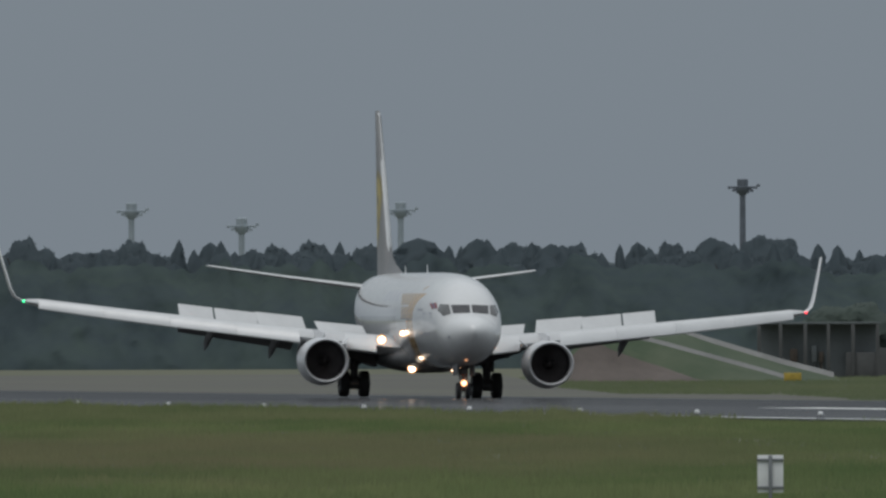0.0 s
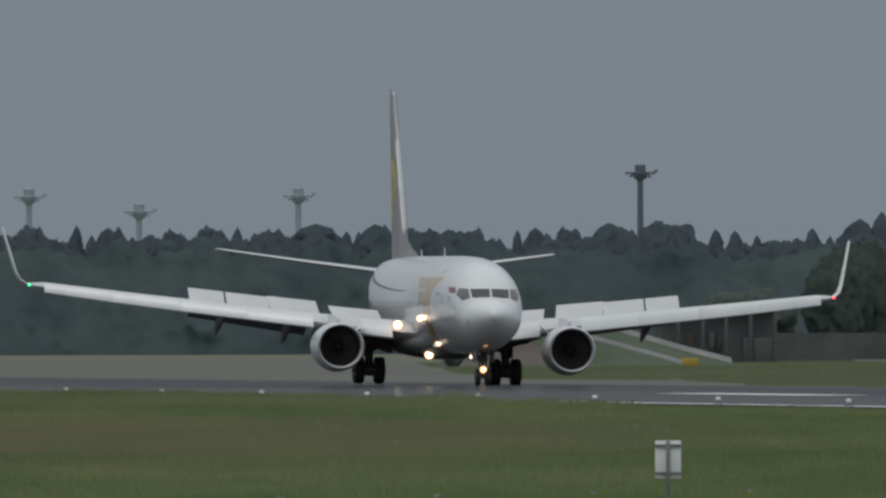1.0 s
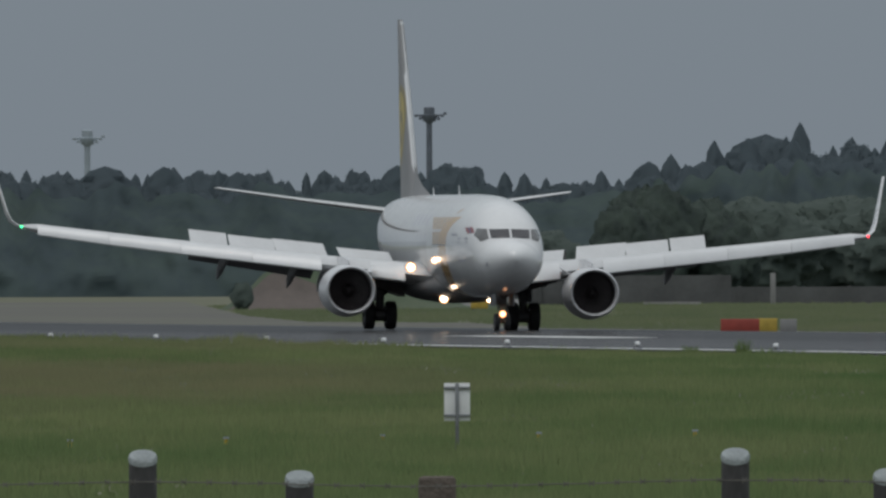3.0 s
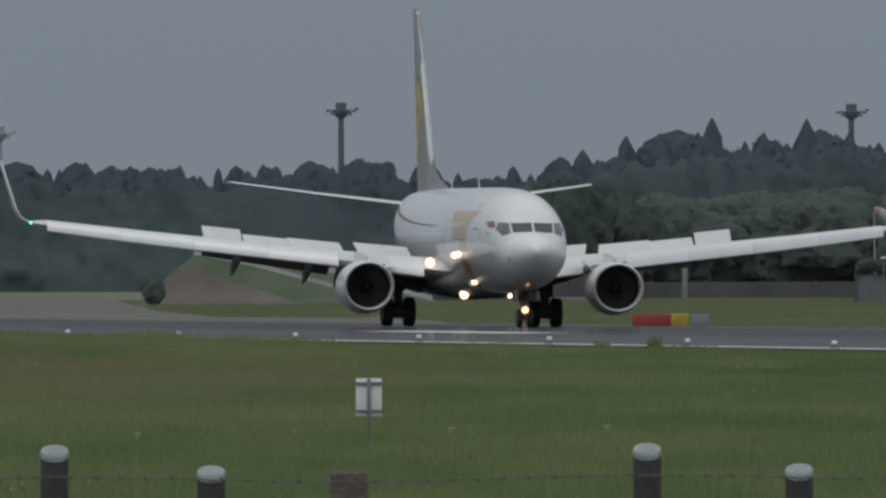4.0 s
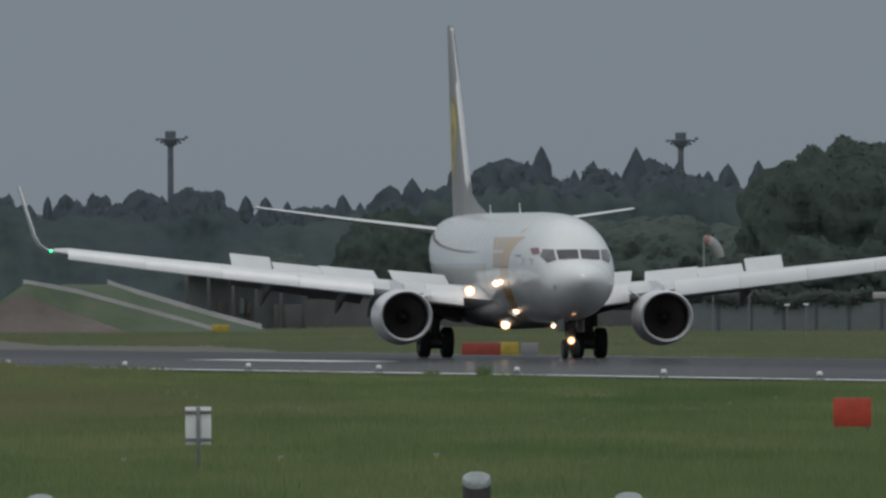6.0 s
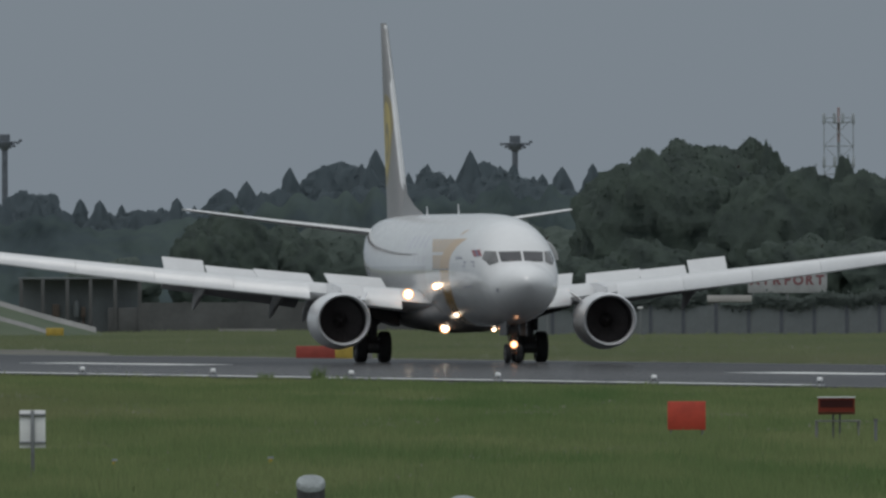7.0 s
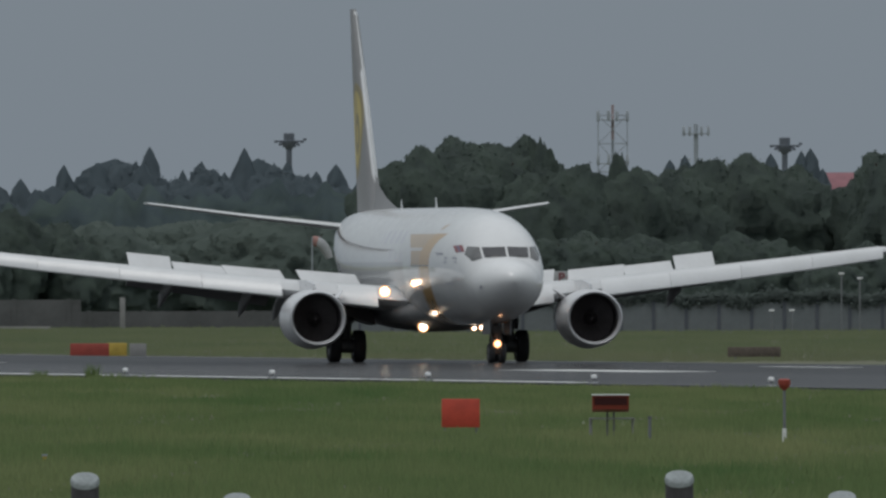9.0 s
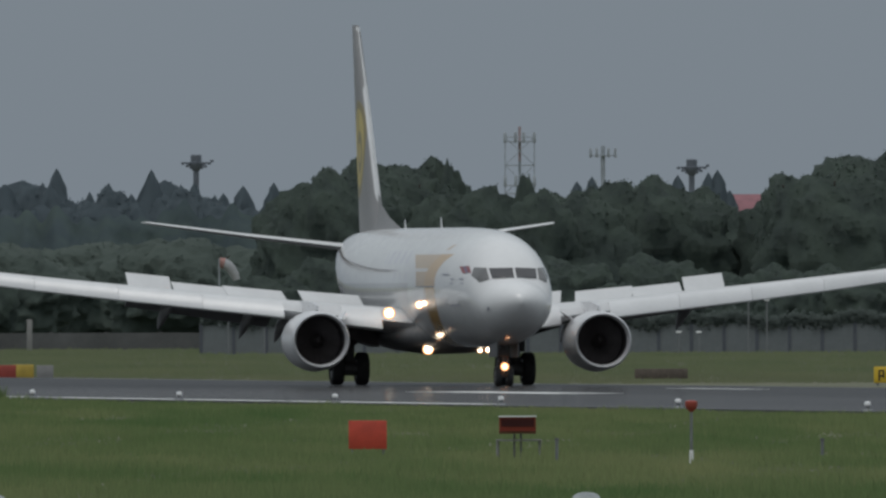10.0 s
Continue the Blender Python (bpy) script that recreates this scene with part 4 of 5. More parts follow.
def near_things():
    # plain red board
    e = thing("red_marker_board", at(8.362, 662, NEAR_Z - 0.02), "plain red rectangular marker board standing in the grass", "marker board", rz=-8)
    bm = bmesh.new()
    box(bm, -0.36, 0.36, -0.02, 0.02, 0.1, 0.64, 0.008)
    part("panel", bm, M_RED_PAINT, e)
    for x in (-0.3, 0.3):
        bm = bmesh.new()
        rod(bm, (x, 0.04, -0.1), (x, 0.04, 0.4), 0.02)
        part("leg", bm, M_STEEL, e)
    # approach path indicator: red box with a dark front plate on a frame of legs
    e = thing("light_housing", at(8.607, 632, NEAR_Z - 0.02), "red approach light housing on a grey frame with legs", "runway light", rz=-8)
    bm = bmesh.new()
    x0, x1, z0, z1 = -0.33, 0.33, 0.49, 0.79
    prof = [(-0.2, z0 + 0.05), (0.25, z0), (0.3, z1 - 0.06), (0.22, z1), (-0.28, z1)]
    loft(bm, [[(x, y, z) for y, z in prof] for x in (x0, x1)])
    part("housing", bm, M_RED_DULL, e, "red metal housing")
    # no hollow here: the recess's shade is the plate's dark red
    bm = bmesh.new()
    loft(bm, [[(x, -0.292, z1 - 0.035), (x, -0.237, z0 + 0.13), (x, -0.222, z0 + 0.13), (x, -0.27, z1 - 0.035)] for x in (x0 + 0.035, x1 - 0.035)])
    part("opening", bm, mat("shade_red_plate", (0.085, 0.018, 0.026), 0.5), e, "dark red plate coloured as a shaded recess")
    bm = bmesh.new()
    box(bm, x0 - 0.01, x1 + 0.01, -0.33, 0.24, z1 + 0.002, z1 + 0.022, 0.005)
    part("lid", bm, M_SIGN_WHITE, e, "pale weathered lid")
    bm = bmesh.new()
    box(bm, x0 - 0.06, x1 + 0.1, -0.1, 0.1, 0.36, 0.39, 0.005)
    part("frame", bm, M_CONCRETE, e, "pale frame bar")
    for x in (-0.36, -0.06, 0.06, 0.4):
        bm = bmesh.new()
        rod(bm, (x, 0, -0.1), (x, 0, 0.5 if abs(x) < 0.1 else 0.37), 0.018 if abs(x) < 0.1 else 0.028)
        part("leg", bm, M_CONCRETE if abs(x) > 0.1 else M_GEAR, e)
    # short stakes
    for az, h in ((8.671, 0.4), (9.105, 0.38)):
        e = thing("marker_stake", at(az, 625, NEAR_Z - 0.03), "short pale grey stake in the grass", "stake", "grass stakes")
        bm = bmesh.new()
        rod(bm, (0, 0, -0.1), (0, 0, h), 0.03, 0.03, 10)
        part("rod", bm, M_STEEL, e)
        bm = bmesh.new()
        rod(bm, (0, 0, h), (0, 0, h + 0.05), 0.04, 0.035, 10)
        part("cap", bm, M_GEAR, e, "dark cap")
    # red lamp on a pole
    e = thing("red_lamp_post", at(8.891, 607, NEAR_Z - 0.03), "small red lamp head on a thin pale pole in the grass", "lamp post")
    bm = bmesh.new()
    rod(bm, (0, 0, -0.1), (0, 0, 1.0), 0.028, 0.024, 10)
    part("pole", bm, M_STEEL, e)
    bm = bmesh.new()
    rod(bm, (0, 0, 0.0), (0, 0, 0.3), 0.036, 0.036, 10)
    part("sleeve", bm, M_SIGN_WHITE, e, "white lower sleeve")
    bm = bmesh.new()
    loft(bm, [[(r * math.cos(6.28319 * i / 12), r * math.sin(6.28319 * i / 12), z) for i in range(12)] for r, z in ((0.03, 0.96), (0.09, 1.02), (0.11, 1.08), (0.11, 1.14), (0.06, 1.16))])
    part("lamp_head", bm, M_RED_DULL, e, "red lamp head")
    # small yellow-bodied lights in the grass
    src = thing("grass_light", (0, 0, 0), "tiny white-topped yellow light stub in the grass", "light", "small grass lights")
    bm = bmesh.new()
    rod(bm, (0, 0, -0.05), (0, 0, 0.13), 0.025, 0.03, 8)
    part("body", bm, M_YELLOW, src)
    bm = bmesh.new()
    rod(bm, (0, 0, 0.13), (0, 0, 0.165), 0.05, 0.045, 8)
    part("cap", bm, M_CAP, src, "white cap")
    for i in range(-1, 5):
        copy_thing(src, Matrix.Translation(at(6.66 + 0.2555 * i, 530 + 6 * i, NEAR_Z - 0.04)))
    for o in (*src.children_recursive, src):
        bpy.data.objects.remove(o)


def far_sign(az, d, w, h, m, label, marks=()):
    e = thing("taxiway_sign", at(az, d, FAR_Z), label, "sign", "airfield signs", -az)
    bm = bmesh.new()
    box(bm, -w / 2, w / 2, -0.1, 0.1, 0.12, 0.12 + h, 0.02)
    part("panel", bm, m, e)
    for x in (-w * 0.35, w * 0.35):
        bm = bmesh.new()
        rod(bm, (x, 0, -0.05), (x, 0, 0.14), 0.04)
        part("leg", bm, M_STEEL, e)
    for x0, x1, z0, z1 in marks:
        bm = bmesh.new()
        box(bm, x0, x1, -0.115, -0.103, 0.12 + z0, 0.12 + z1)
        part("mark", bm, M_BLACK, e, smooth=False)


def far_signs():
    far_sign(7.756, 1440, 1.6, 0.6, M_RED_DULL, "red airfield sign beside the taxiway")
    far_sign(7.8, 1452, 0.85, 0.6, M_YELLOW_DULL, "yellow airfield sign beside a red one")
    far_sign(7.33, 2200, 1.1, 0.5, M_YELLOW_DULL, "small yellow airfield sign before the grass bank")
    far_sign(7.835, 1462, 0.7, 0.55, M_CONCRETE, "grey box beside the airfield signs")
    far_sign(8.842, 1420, 2.15, 0.4, M_STUMP, "low dull brown airfield sign seen from behind")
    far_sign(9.21, 1330, 0.95, 0.62, M_YELLOW, "yellow airfield sign with a black mark", ((-0.3, -0.24, 0.08, 0.5), (-0.3, -0.08, 0.44, 0.5), (-0.14, -0.08, 0.2, 0.5), (-0.3, -0.08, 0.24, 0.3)))


# ---- background ----
def boundary():
    """Panel wall with dark posts and creepers on top, along the far side."""
    D = 2230.0
    az0, az1 = 8.09, 9.45
    dx = 2.08
    n = int(radians(az1 - az0) * D / dx)
    wall = tagged(new("boundary_wall"), "grey panel boundary wall with dark posts overgrown with creepers", "wall", kind="structure")
    ax = (at(az1, D) - at(az0, D)).normalized()
    wall.matrix_basis = Matrix.Translation(at(az0, D, FAR_Z)) @ pose(0, 0, 0, 0, 0, math.degrees(math.atan2(ax.y, ax.x)))
    bm = bmesh.new()
    box(bm, 0, dx - 0.1, -0.04, 0.04, 0.0, 1.85)
    p0 = part("panel", bm, M_WALL, wall, smooth=False)
    bm = bmesh.new()
    box(bm, -0.1, 0.1, -0.1, 0.1, 0, 2.0)
    q0 = part("post", bm, M_WALLPOST, wall, smooth=False)
    p0.location.x, q0.location.x = 0.05, 0
    for i in range(1, n):
        for o, off in ((p0, 0.05), (q0, 0.0)):
            c = o.copy()
            scene.collection.objects.link(c)
            c.location.x = i * dx + off
    # a lower plain wall continues further back
    for az0, az1, d, hgt in ((7.44, 7.742, 2496, 2.05), (7.742, 8.2, 2500, 1.2)):
        a, b = at(az0, d, FAR_Z), at(az1, d, FAR_Z)
        low = (b - a).length
        bm = bmesh.new()
        box(bm, 0, low, -0.1, 0.1, 0.0, hgt)
        w = link("low_wall", bm, M_PLAINWALL, False)
        w.matrix_basis = Matrix.Translation(a) @ pose(0, 0, 0, 0, 0, math.degrees(math.atan2((b - a).y, (b - a).x)))
        tagged(w, "long low stained grey wall before the trees", "wall", kind="structure")
        for x in np.arange(0.6, low, 3.9):
            bm = bmesh.new()
            box(bm, x - 0.16, x + 0.16, -0.16, -0.1, 0.0, hgt + 0.06)
            part("pilaster", bm, M_PLAINWALL, w, smooth=False)
    # pale kerb in the grass before the low wall
    bm = bmesh.new()
    box(bm, -2.0, 2.0, -0.12, 0.12, -0.1, 0.22, 0.02)
    kerb = link("kerb", bm, M_CONCRETE)
    kerb.matrix_basis = Matrix.Translation(at(7.645, 2440, FAR_Z)) @ pose(0, 0, 0, 0, 0, -7.6)
    tagged(kerb, "short pale concrete kerb in the grass", "kerb", kind="structure")
    # creepers on top from the second third on
    rng = np.random.RandomState(4)
    L = n * dx
    k = 20000
    x = rng.uniform(0, L, k)
    z = 2.12 + rng.normal(0, 0.2, k) + 0.15 * np.sin(x * 1.7) + 0.12 * np.sin(x * 0.6 + 1)
    keep = (z < 2.0) | (x < 11.9) | (x > 14.8)    # cut back before the hut
    pts = np.stack([x, rng.uniform(-0.25, 0.25, k), z], 1)[keep]
    foliage("creeper", [], pts, np.tile([0.0, -0.8, 0.6], (len(pts), 1)), 0.11, M_IVY, wall, rng)


def soft_normals(me, nv):
    """Leaves and blades shade as the mass that they belong to."""
    nv = nv / (np.linalg.norm(nv, axis=1, keepdims=True) + 1e-9)
    me.normals_split_custom_set_from_vertices(nv.tolist())


BALL = bmesh.new()
bmesh.ops.create_icosphere(BALL, subdivisions=5, radius=1)
BALL_V = np.array([v.co[:] for v in BALL.verts])
BALL_F = np.array([[v.index for v in f.verts] for f in BALL.faces])
BALL.free()


def crown_mass(h, w, seed):
    """The dense body of a crown, rough at three scales: points, faces and outward directions."""
    pts, ns = [], []
    for p in BALL_V:
        q = Vector(p)
        big = noise.noise(q * 1.6 + Vector((seed, 0, 0)))
        mid = noise.noise(q * 4.5 + Vector((0, seed, 0)))
        small = noise.noise(q * 11 + Vector((0, 0, seed)))
        fine = noise.noise(q * 24 + Vector((seed, seed, 0)))
        f = 0.9 + 0.26 * big + 0.14 * mid + 0.06 * small + 0.03 * fine
        pts.append((q.x * f * w * 0.5, q.y * f * w * 0.5, h * (0.47 + 0.5 * q.z * f)))
        ns.append((q.x * 1.2 + 0.2 * mid, q.y * 1.2, q.z + 0.22 * mid))
    return np.array(pts), BALL_F, np.array(ns)


def foliage(name, masses, leaves, normals, size, material, parent, rng, soft=True):
    """Dense inner masses with a loose fringe of leaf clumps, as one crown that shades softly."""
    vs, fs, ns, n0 = [], [], [], 0
    for v, f, d in masses:
        vs.append(v)
        ns.append(np.asarray(d) + np.array([0, 0, 0.75]))
        fs += (f + n0).tolist()
        n0 += len(v)
    k = len(leaves)
    if k:
        sz = size * rng.uniform(0.6, 1.4, (k, 1))
        face = np.asarray(normals, float)
        face = face / (np.linalg.norm(face, axis=1, keepdims=True) + 1e-9) + 0.3 * rng.normal(size=(k, 3))
        u = np.cross(face, rng.normal(size=(k, 3)))
        u /= np.linalg.norm(u, axis=1, keepdims=True) + 1e-9
        v = np.cross(face, u)
        v /= np.linalg.norm(v, axis=1, keepdims=True) + 1e-9
        c = np.asarray(leaves)
        vs.append(np.stack([c - u * sz, c - v * sz * 0.6, c + u * sz, c + v * sz * 0.6], 1).reshape(-1, 3))
        ns.append(np.repeat(np.asarray(normals) + np.array([0, 0, 0.75]) + 0.03 * rng.normal(size=(k, 3)), 4, 0))
        fs += (np.arange(k * 4).reshape(k, 4) + n0).tolist()
    me = bpy.data.meshes.new(name)
    me.from_pydata(np.concatenate(vs).tolist(), [], fs)
    me.materials.append(material)
    me.polygons.foreach_set("use_smooth", [True] * len(me.polygons))
    if soft:
        soft_normals(me, np.concatenate(ns))
    ob = new(name, me)
    ob.parent = parent
    return ob


def broad_tree(h, w, seed, material, label):
    """A spreading tree: trunk, limbs and a crown of many small lobes with gaps; origin at its foot."""
    rng = np.random.RandomState(seed)
    e = thing("broadleaf_tree", (0, 0, 0), label, "tree", "broadleaf trees")
    bm = bmesh.new()
    rod(bm, (0, 0, -0.3), (0, 0, h * 0.35), h * 0.03, h * 0.022)
    for i in range(8):
        g = 6.28 * i / 8 + rng.uniform(-0.3, 0.3)
        r = w * 0.5 * rng.uniform(0.3, 0.75)
        rod(bm, (0, 0, h * rng.uniform(0.2, 0.35)), (r * math.cos(g), r * math.sin(g), h * rng.uniform(0.5, 0.85)), h * 0.014, h * 0.004, 6)
    part("trunk", bm, M_BARK, e)
    v, f, d = crown_mass(h, w, seed * 1.7)
    keep = rng.randint(0, len(v), 5200)
    out = d[keep] / np.linalg.norm(d[keep], axis=1, keepdims=True)
    leaves = v[keep] + out * rng.uniform(-0.006, 0.004, (len(keep), 1)) * h + rng.normal(size=(len(keep), 3)) * 0.005 * h
    ok = (leaves[:, 2] > h * 0.02) & (leaves[:, 2] < h * 1.03)
    foliage("crown", [(v, f, d)], leaves[ok], d[keep][ok], 0.009 * h, material, e, rng)
    return e


def conifer(h, w, seed, material, taper=0.55):
    """A cedar: straight trunk and ragged tiers of sprays to a point."""
    rng = np.random.RandomState(seed)
    e = thing("conifer_tree", (0, 0, 0), "tall pointed conifer in a far wood, tinted blue-green as haze", "tree", "conifers")
    bm = bmesh.new()
    rod(bm, (0, 0, -0.3), (0, 0, h * 0.95), h * 0.018, h * 0.003, 7)
    part("trunk", bm, M_BARK, e)
    rows, cols = 26, 18
    v = []
    for a in range(rows):
        u = a / (rows - 1)
        z = h * (0.03 + 0.97 * u)
        for b in range(cols):
            g = 6.28319 * b / cols
            n = noise.noise((math.cos(g) * 1.5 + seed, math.sin(g) * 1.5, z * 0.55)) * 0.5 + noise.noise((math.cos(g) * 4, math.sin(g) * 4 + seed, z * 1.6)) * 0.4
            r = w * 0.46 * (1 - u) ** taper * (0.85 + n) + 0.02
            v.append((r * math.cos(g), r * math.sin(g), z))
    f = [[a * cols + b, a * cols + (b + 1) % cols, (a + 1) * cols + (b + 1) % cols, (a + 1) * cols + b] for a in range(rows - 1) for b in range(cols)]
    k = 1500
    z = h * (0.03 + 0.97 * (1 - np.sqrt(rng.uniform(0, 1, k))))
    g = rng.uniform(0, 6.283, k)
    r = w * 0.46 * (1 - z / h) ** taper * rng.uniform(0.6, 1.0, k)
    v = np.array(v)
    d = v * np.array([1, 1, 0]) / (np.linalg.norm(v[:, :2], axis=1, keepdims=True) + 1e-6)
    foliage("crown", [(v, np.array(f), d)], np.stack([r * np.cos(g), r * np.sin(g), z], 1), np.stack([np.cos(g), np.sin(g), 0 * g], 1), 0.013 * h, material, e, rng)
    return e


def clear(src):
    for o in (*src.children_recursive, src):
        bpy.data.objects.remove(o)


def skyline(az):
    """Height angle (degrees) of the far wood's top."""
    xs = (5.6, 6.2, 6.8, 7.2, 7.38, 7.45, 7.52, 7.6, 7.7, 7.85, 7.93, 8.05, 8.2, 8.35, 8.6, 8.8, 9.0, 9.6)
    ys = (.150, .148, .146, .148, .140, .122, .145, .150, .180, .205, .185, .20, .185, .185, .15, .178, .13, .14)
    return float(np.interp(az, xs, ys))


def far_wood():
    rng = random.Random(11)
    sizes = ((15, 6.5), (14, 7.5), (16, 6.0), (13, 8.0), (15, 10), (12, 10.5))
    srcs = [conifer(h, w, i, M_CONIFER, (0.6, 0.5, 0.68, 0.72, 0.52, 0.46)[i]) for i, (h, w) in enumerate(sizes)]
    round_srcs = [broad_tree(12, 9, 80 + i, M_CONIFER, "rounded tree in a far wood, tinted blue-green as haze") for i in range(2)]
    D = 3300.0
    for row, (gap, lo, hi) in enumerate(((0.024, 0.84, 1.03), (0.04, 0.66, 0.9))):
        az = 5.7
        while az < 9.5:
            d = D - 90 * row + rng.uniform(-40, 40)
            top = CAM_H + d * math.tan(radians(skyline(az))) * rng.uniform(lo, hi) + 0.3
            q = rng.randrange(len(srcs))
            if rng.random() < 0.32:
                f = (top - FAR_Z) / 12 * rng.uniform(0.98, 1.08)
                c = copy_thing(round_srcs[q % 2], Matrix.Translation(at(az, d, FAR_Z)) @ pose(0, 0, 0, 0, 0, rng.uniform(0, 360)))
                c.scale = (f * rng.uniform(0.7, 1.1), f * rng.uniform(0.7, 1.1), f)
                az += rng.uniform(0.7, 1.6) * gap
                continue
            c = copy_thing(srcs[q], Matrix.Translation(at(az, d, FAR_Z)) @ pose(0, 0, 0, 0, 0, rng.uniform(0, 360)))
            f = (top - FAR_Z) / sizes[q][0]
            c.scale = (f * rng.uniform(0.95, 1.45), f * rng.uniform(0.95, 1.45), f)
            az += rng.uniform(0.6, 1.4) * gap
    for az, e in ((7.855, 0.224), (7.94, 0.2), (8.01, 0.222), (8.08, 0.2), (7.3, 0.145), (7.715, 0.195), (8.21, 0.2), (7.44, 0.135), (8.92, 0.214), (8.935, 0.218), (8.955, 0.185), (8.705, 0.2), (8.73, 0.208), (8.87, 0.21)):
        c = copy_thing(srcs[3], Matrix.Translation(at(az, D, FAR_Z)) @ pose(0, 0, 0, 0, 0, rng.uniform(0, 360)))
        f = (CAM_H + D * math.tan(radians(e)) - FAR_Z) / 13
        c.scale = (f * 0.95, f * 0.95, f)
    for s in srcs + round_srcs:
        clear(s)
    # mixed wood that closes the wood's foot: a rolling front of crowns
    nr = np.random.RandomState(3)
    cols, rows = 900, 22
    v, tops = [], []
    for b in range(rows):
        u = b / (rows - 1)
        for a in range(cols):
            az = 5.5 + 4.2 * a / (cols - 1)
            x = az * 55.0
            crown = 0.77 + 0.16 * noise.noise((x * 0.22, 0, 0)) + 0.14 * noise.noise((x * 0.7, 3, 0))
            top = 3.0 + 3150 * math.tan(radians(skyline(az))) * crown
            z = FAR_Z + top * u
            d = 3120 + 22 * u * u - min(1.0, 0.1 + 3 * u) * (3.0 * noise.noise((x * 0.25, z * 0.3, 1)) + 1.2 * noise.noise((x * 0.9, z * 0.8, 7)))
            v.append(at(az, d, z)[:])
    f = [[b * cols + a, b * cols + a + 1, (b + 1) * cols + a + 1, (b + 1) * cols + a] for b in range(rows - 1) for a in range(cols - 1)]
    v = np.array(v)
    lump = np.array([noise.noise((p[0] * 0.16, p[2] * 0.3, 4)) + 0.7 * noise.noise((p[0] * 0.5, p[2] * 0.7, 9)) + 0.4 * noise.noise((p[0] * 1.4, p[2] * 1.6, 2)) for p in v])
    lean = np.stack([0.4 * lump, np.full(len(v), -0.9), 0.1 + 0.75 * lump], 1)
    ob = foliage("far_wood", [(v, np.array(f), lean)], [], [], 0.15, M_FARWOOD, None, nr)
    tagged(ob, "far wood and undergrowth behind the airfield, tinted blue-green as haze", "wood", kind="stuff")
    # glowing strip behind the wood, coloured as hazy distance
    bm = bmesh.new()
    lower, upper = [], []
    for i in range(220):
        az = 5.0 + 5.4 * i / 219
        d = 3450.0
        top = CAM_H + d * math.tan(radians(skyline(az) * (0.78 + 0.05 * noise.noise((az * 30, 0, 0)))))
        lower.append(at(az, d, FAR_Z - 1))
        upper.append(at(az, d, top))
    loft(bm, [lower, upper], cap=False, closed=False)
    tagged(link("backdrop", bm, M_DISTANCE), "glowing blue-grey strip coloured as hazy wooded distance", "backdrop", kind="structure")


def near_trees():
    rng = random.Random(21)
    dark = [broad_tree(11, 9.5, i + 40, M_LEAF_DARK, "dark green dense broadleaf tree behind the boundary wall") for i in range(3)]
    mid = [broad_tree(8, 8, i + 60, M_LEAF_MID, "pale dull green rounded tree behind the boundary wall") for i in range(3)]
    D = 2360.0

    def put(src, h0, az, e, wide, d=D):
        top = (CAM_H + d * math.tan(radians(e)) - FAR_Z) * 1.06
        f = top / h0
        c = copy_thing(src, Matrix.Translation(at(az, d, FAR_Z)) @ pose(0, 0, 0, 0, 0, rng.uniform(0, 360)))
        c.scale = (f * wide, f * wide, f)
    # dark clumps
    for az, e, w in ((7.57, .1, 0.8), (7.61, .128, 1.0), (7.68, .105, 1.1), (7.73, .07, 1.0),
                     (8.27, .18, 0.9), (8.32, .222, 0.95), (8.39, .238, 1.0), (8.45, .232, 1.0), (8.51, .2, 0.9), (8.235, .1, 0.8), (8.56, .12, 0.9),
                     (8.625, .187, 0.8), (8.69, .19, 1.0), (8.76, .206, 1.0), (8.83, .208, 1.1), (8.885, .19, 0.9), (8.94, .1, 0.8),
                     (9.01, .13, 0.9), (9.07, .2, 0.9), (9.12, .235, 1.0), (9.2, .245, 1.1), (9.28, .24, 1.1), (9.36, .235, 1.1)):
        put(rng.choice(dark), 11, az, e, w, (D if az > 8 else 2580) + rng.uniform(-25, 40))
    for az, e in ((8.625, .217), (8.49, .243), (8.27, .2)):
        put(dark[1], 11, az, e, 0.32, D + 20)
    # paler rounded trees
    for az, e, w in ((7.78, .09, 1.5), (7.87, .105, 1.6), (7.97, .11, 1.6), (8.05, .1, 1.5), (8.14, .085, 1.4), (7.42, .05, 1.5), (8.2, .06, 1.2)):
        put(rng.choice(mid), 8, az, e, w, D + 330 + rng.uniform(-30, 60))
    # shrubs that close the trees' foot
    az = 8.22
    while az < 9.42:
        put(rng.choice(dark), 11, az, rng.uniform(0.03, 0.085), rng.uniform(1.1, 1.5), 2318 + rng.uniform(-15, 25))
        az += rng.uniform(0.05, 0.085)
    for s in dark + mid:
        clear(s)


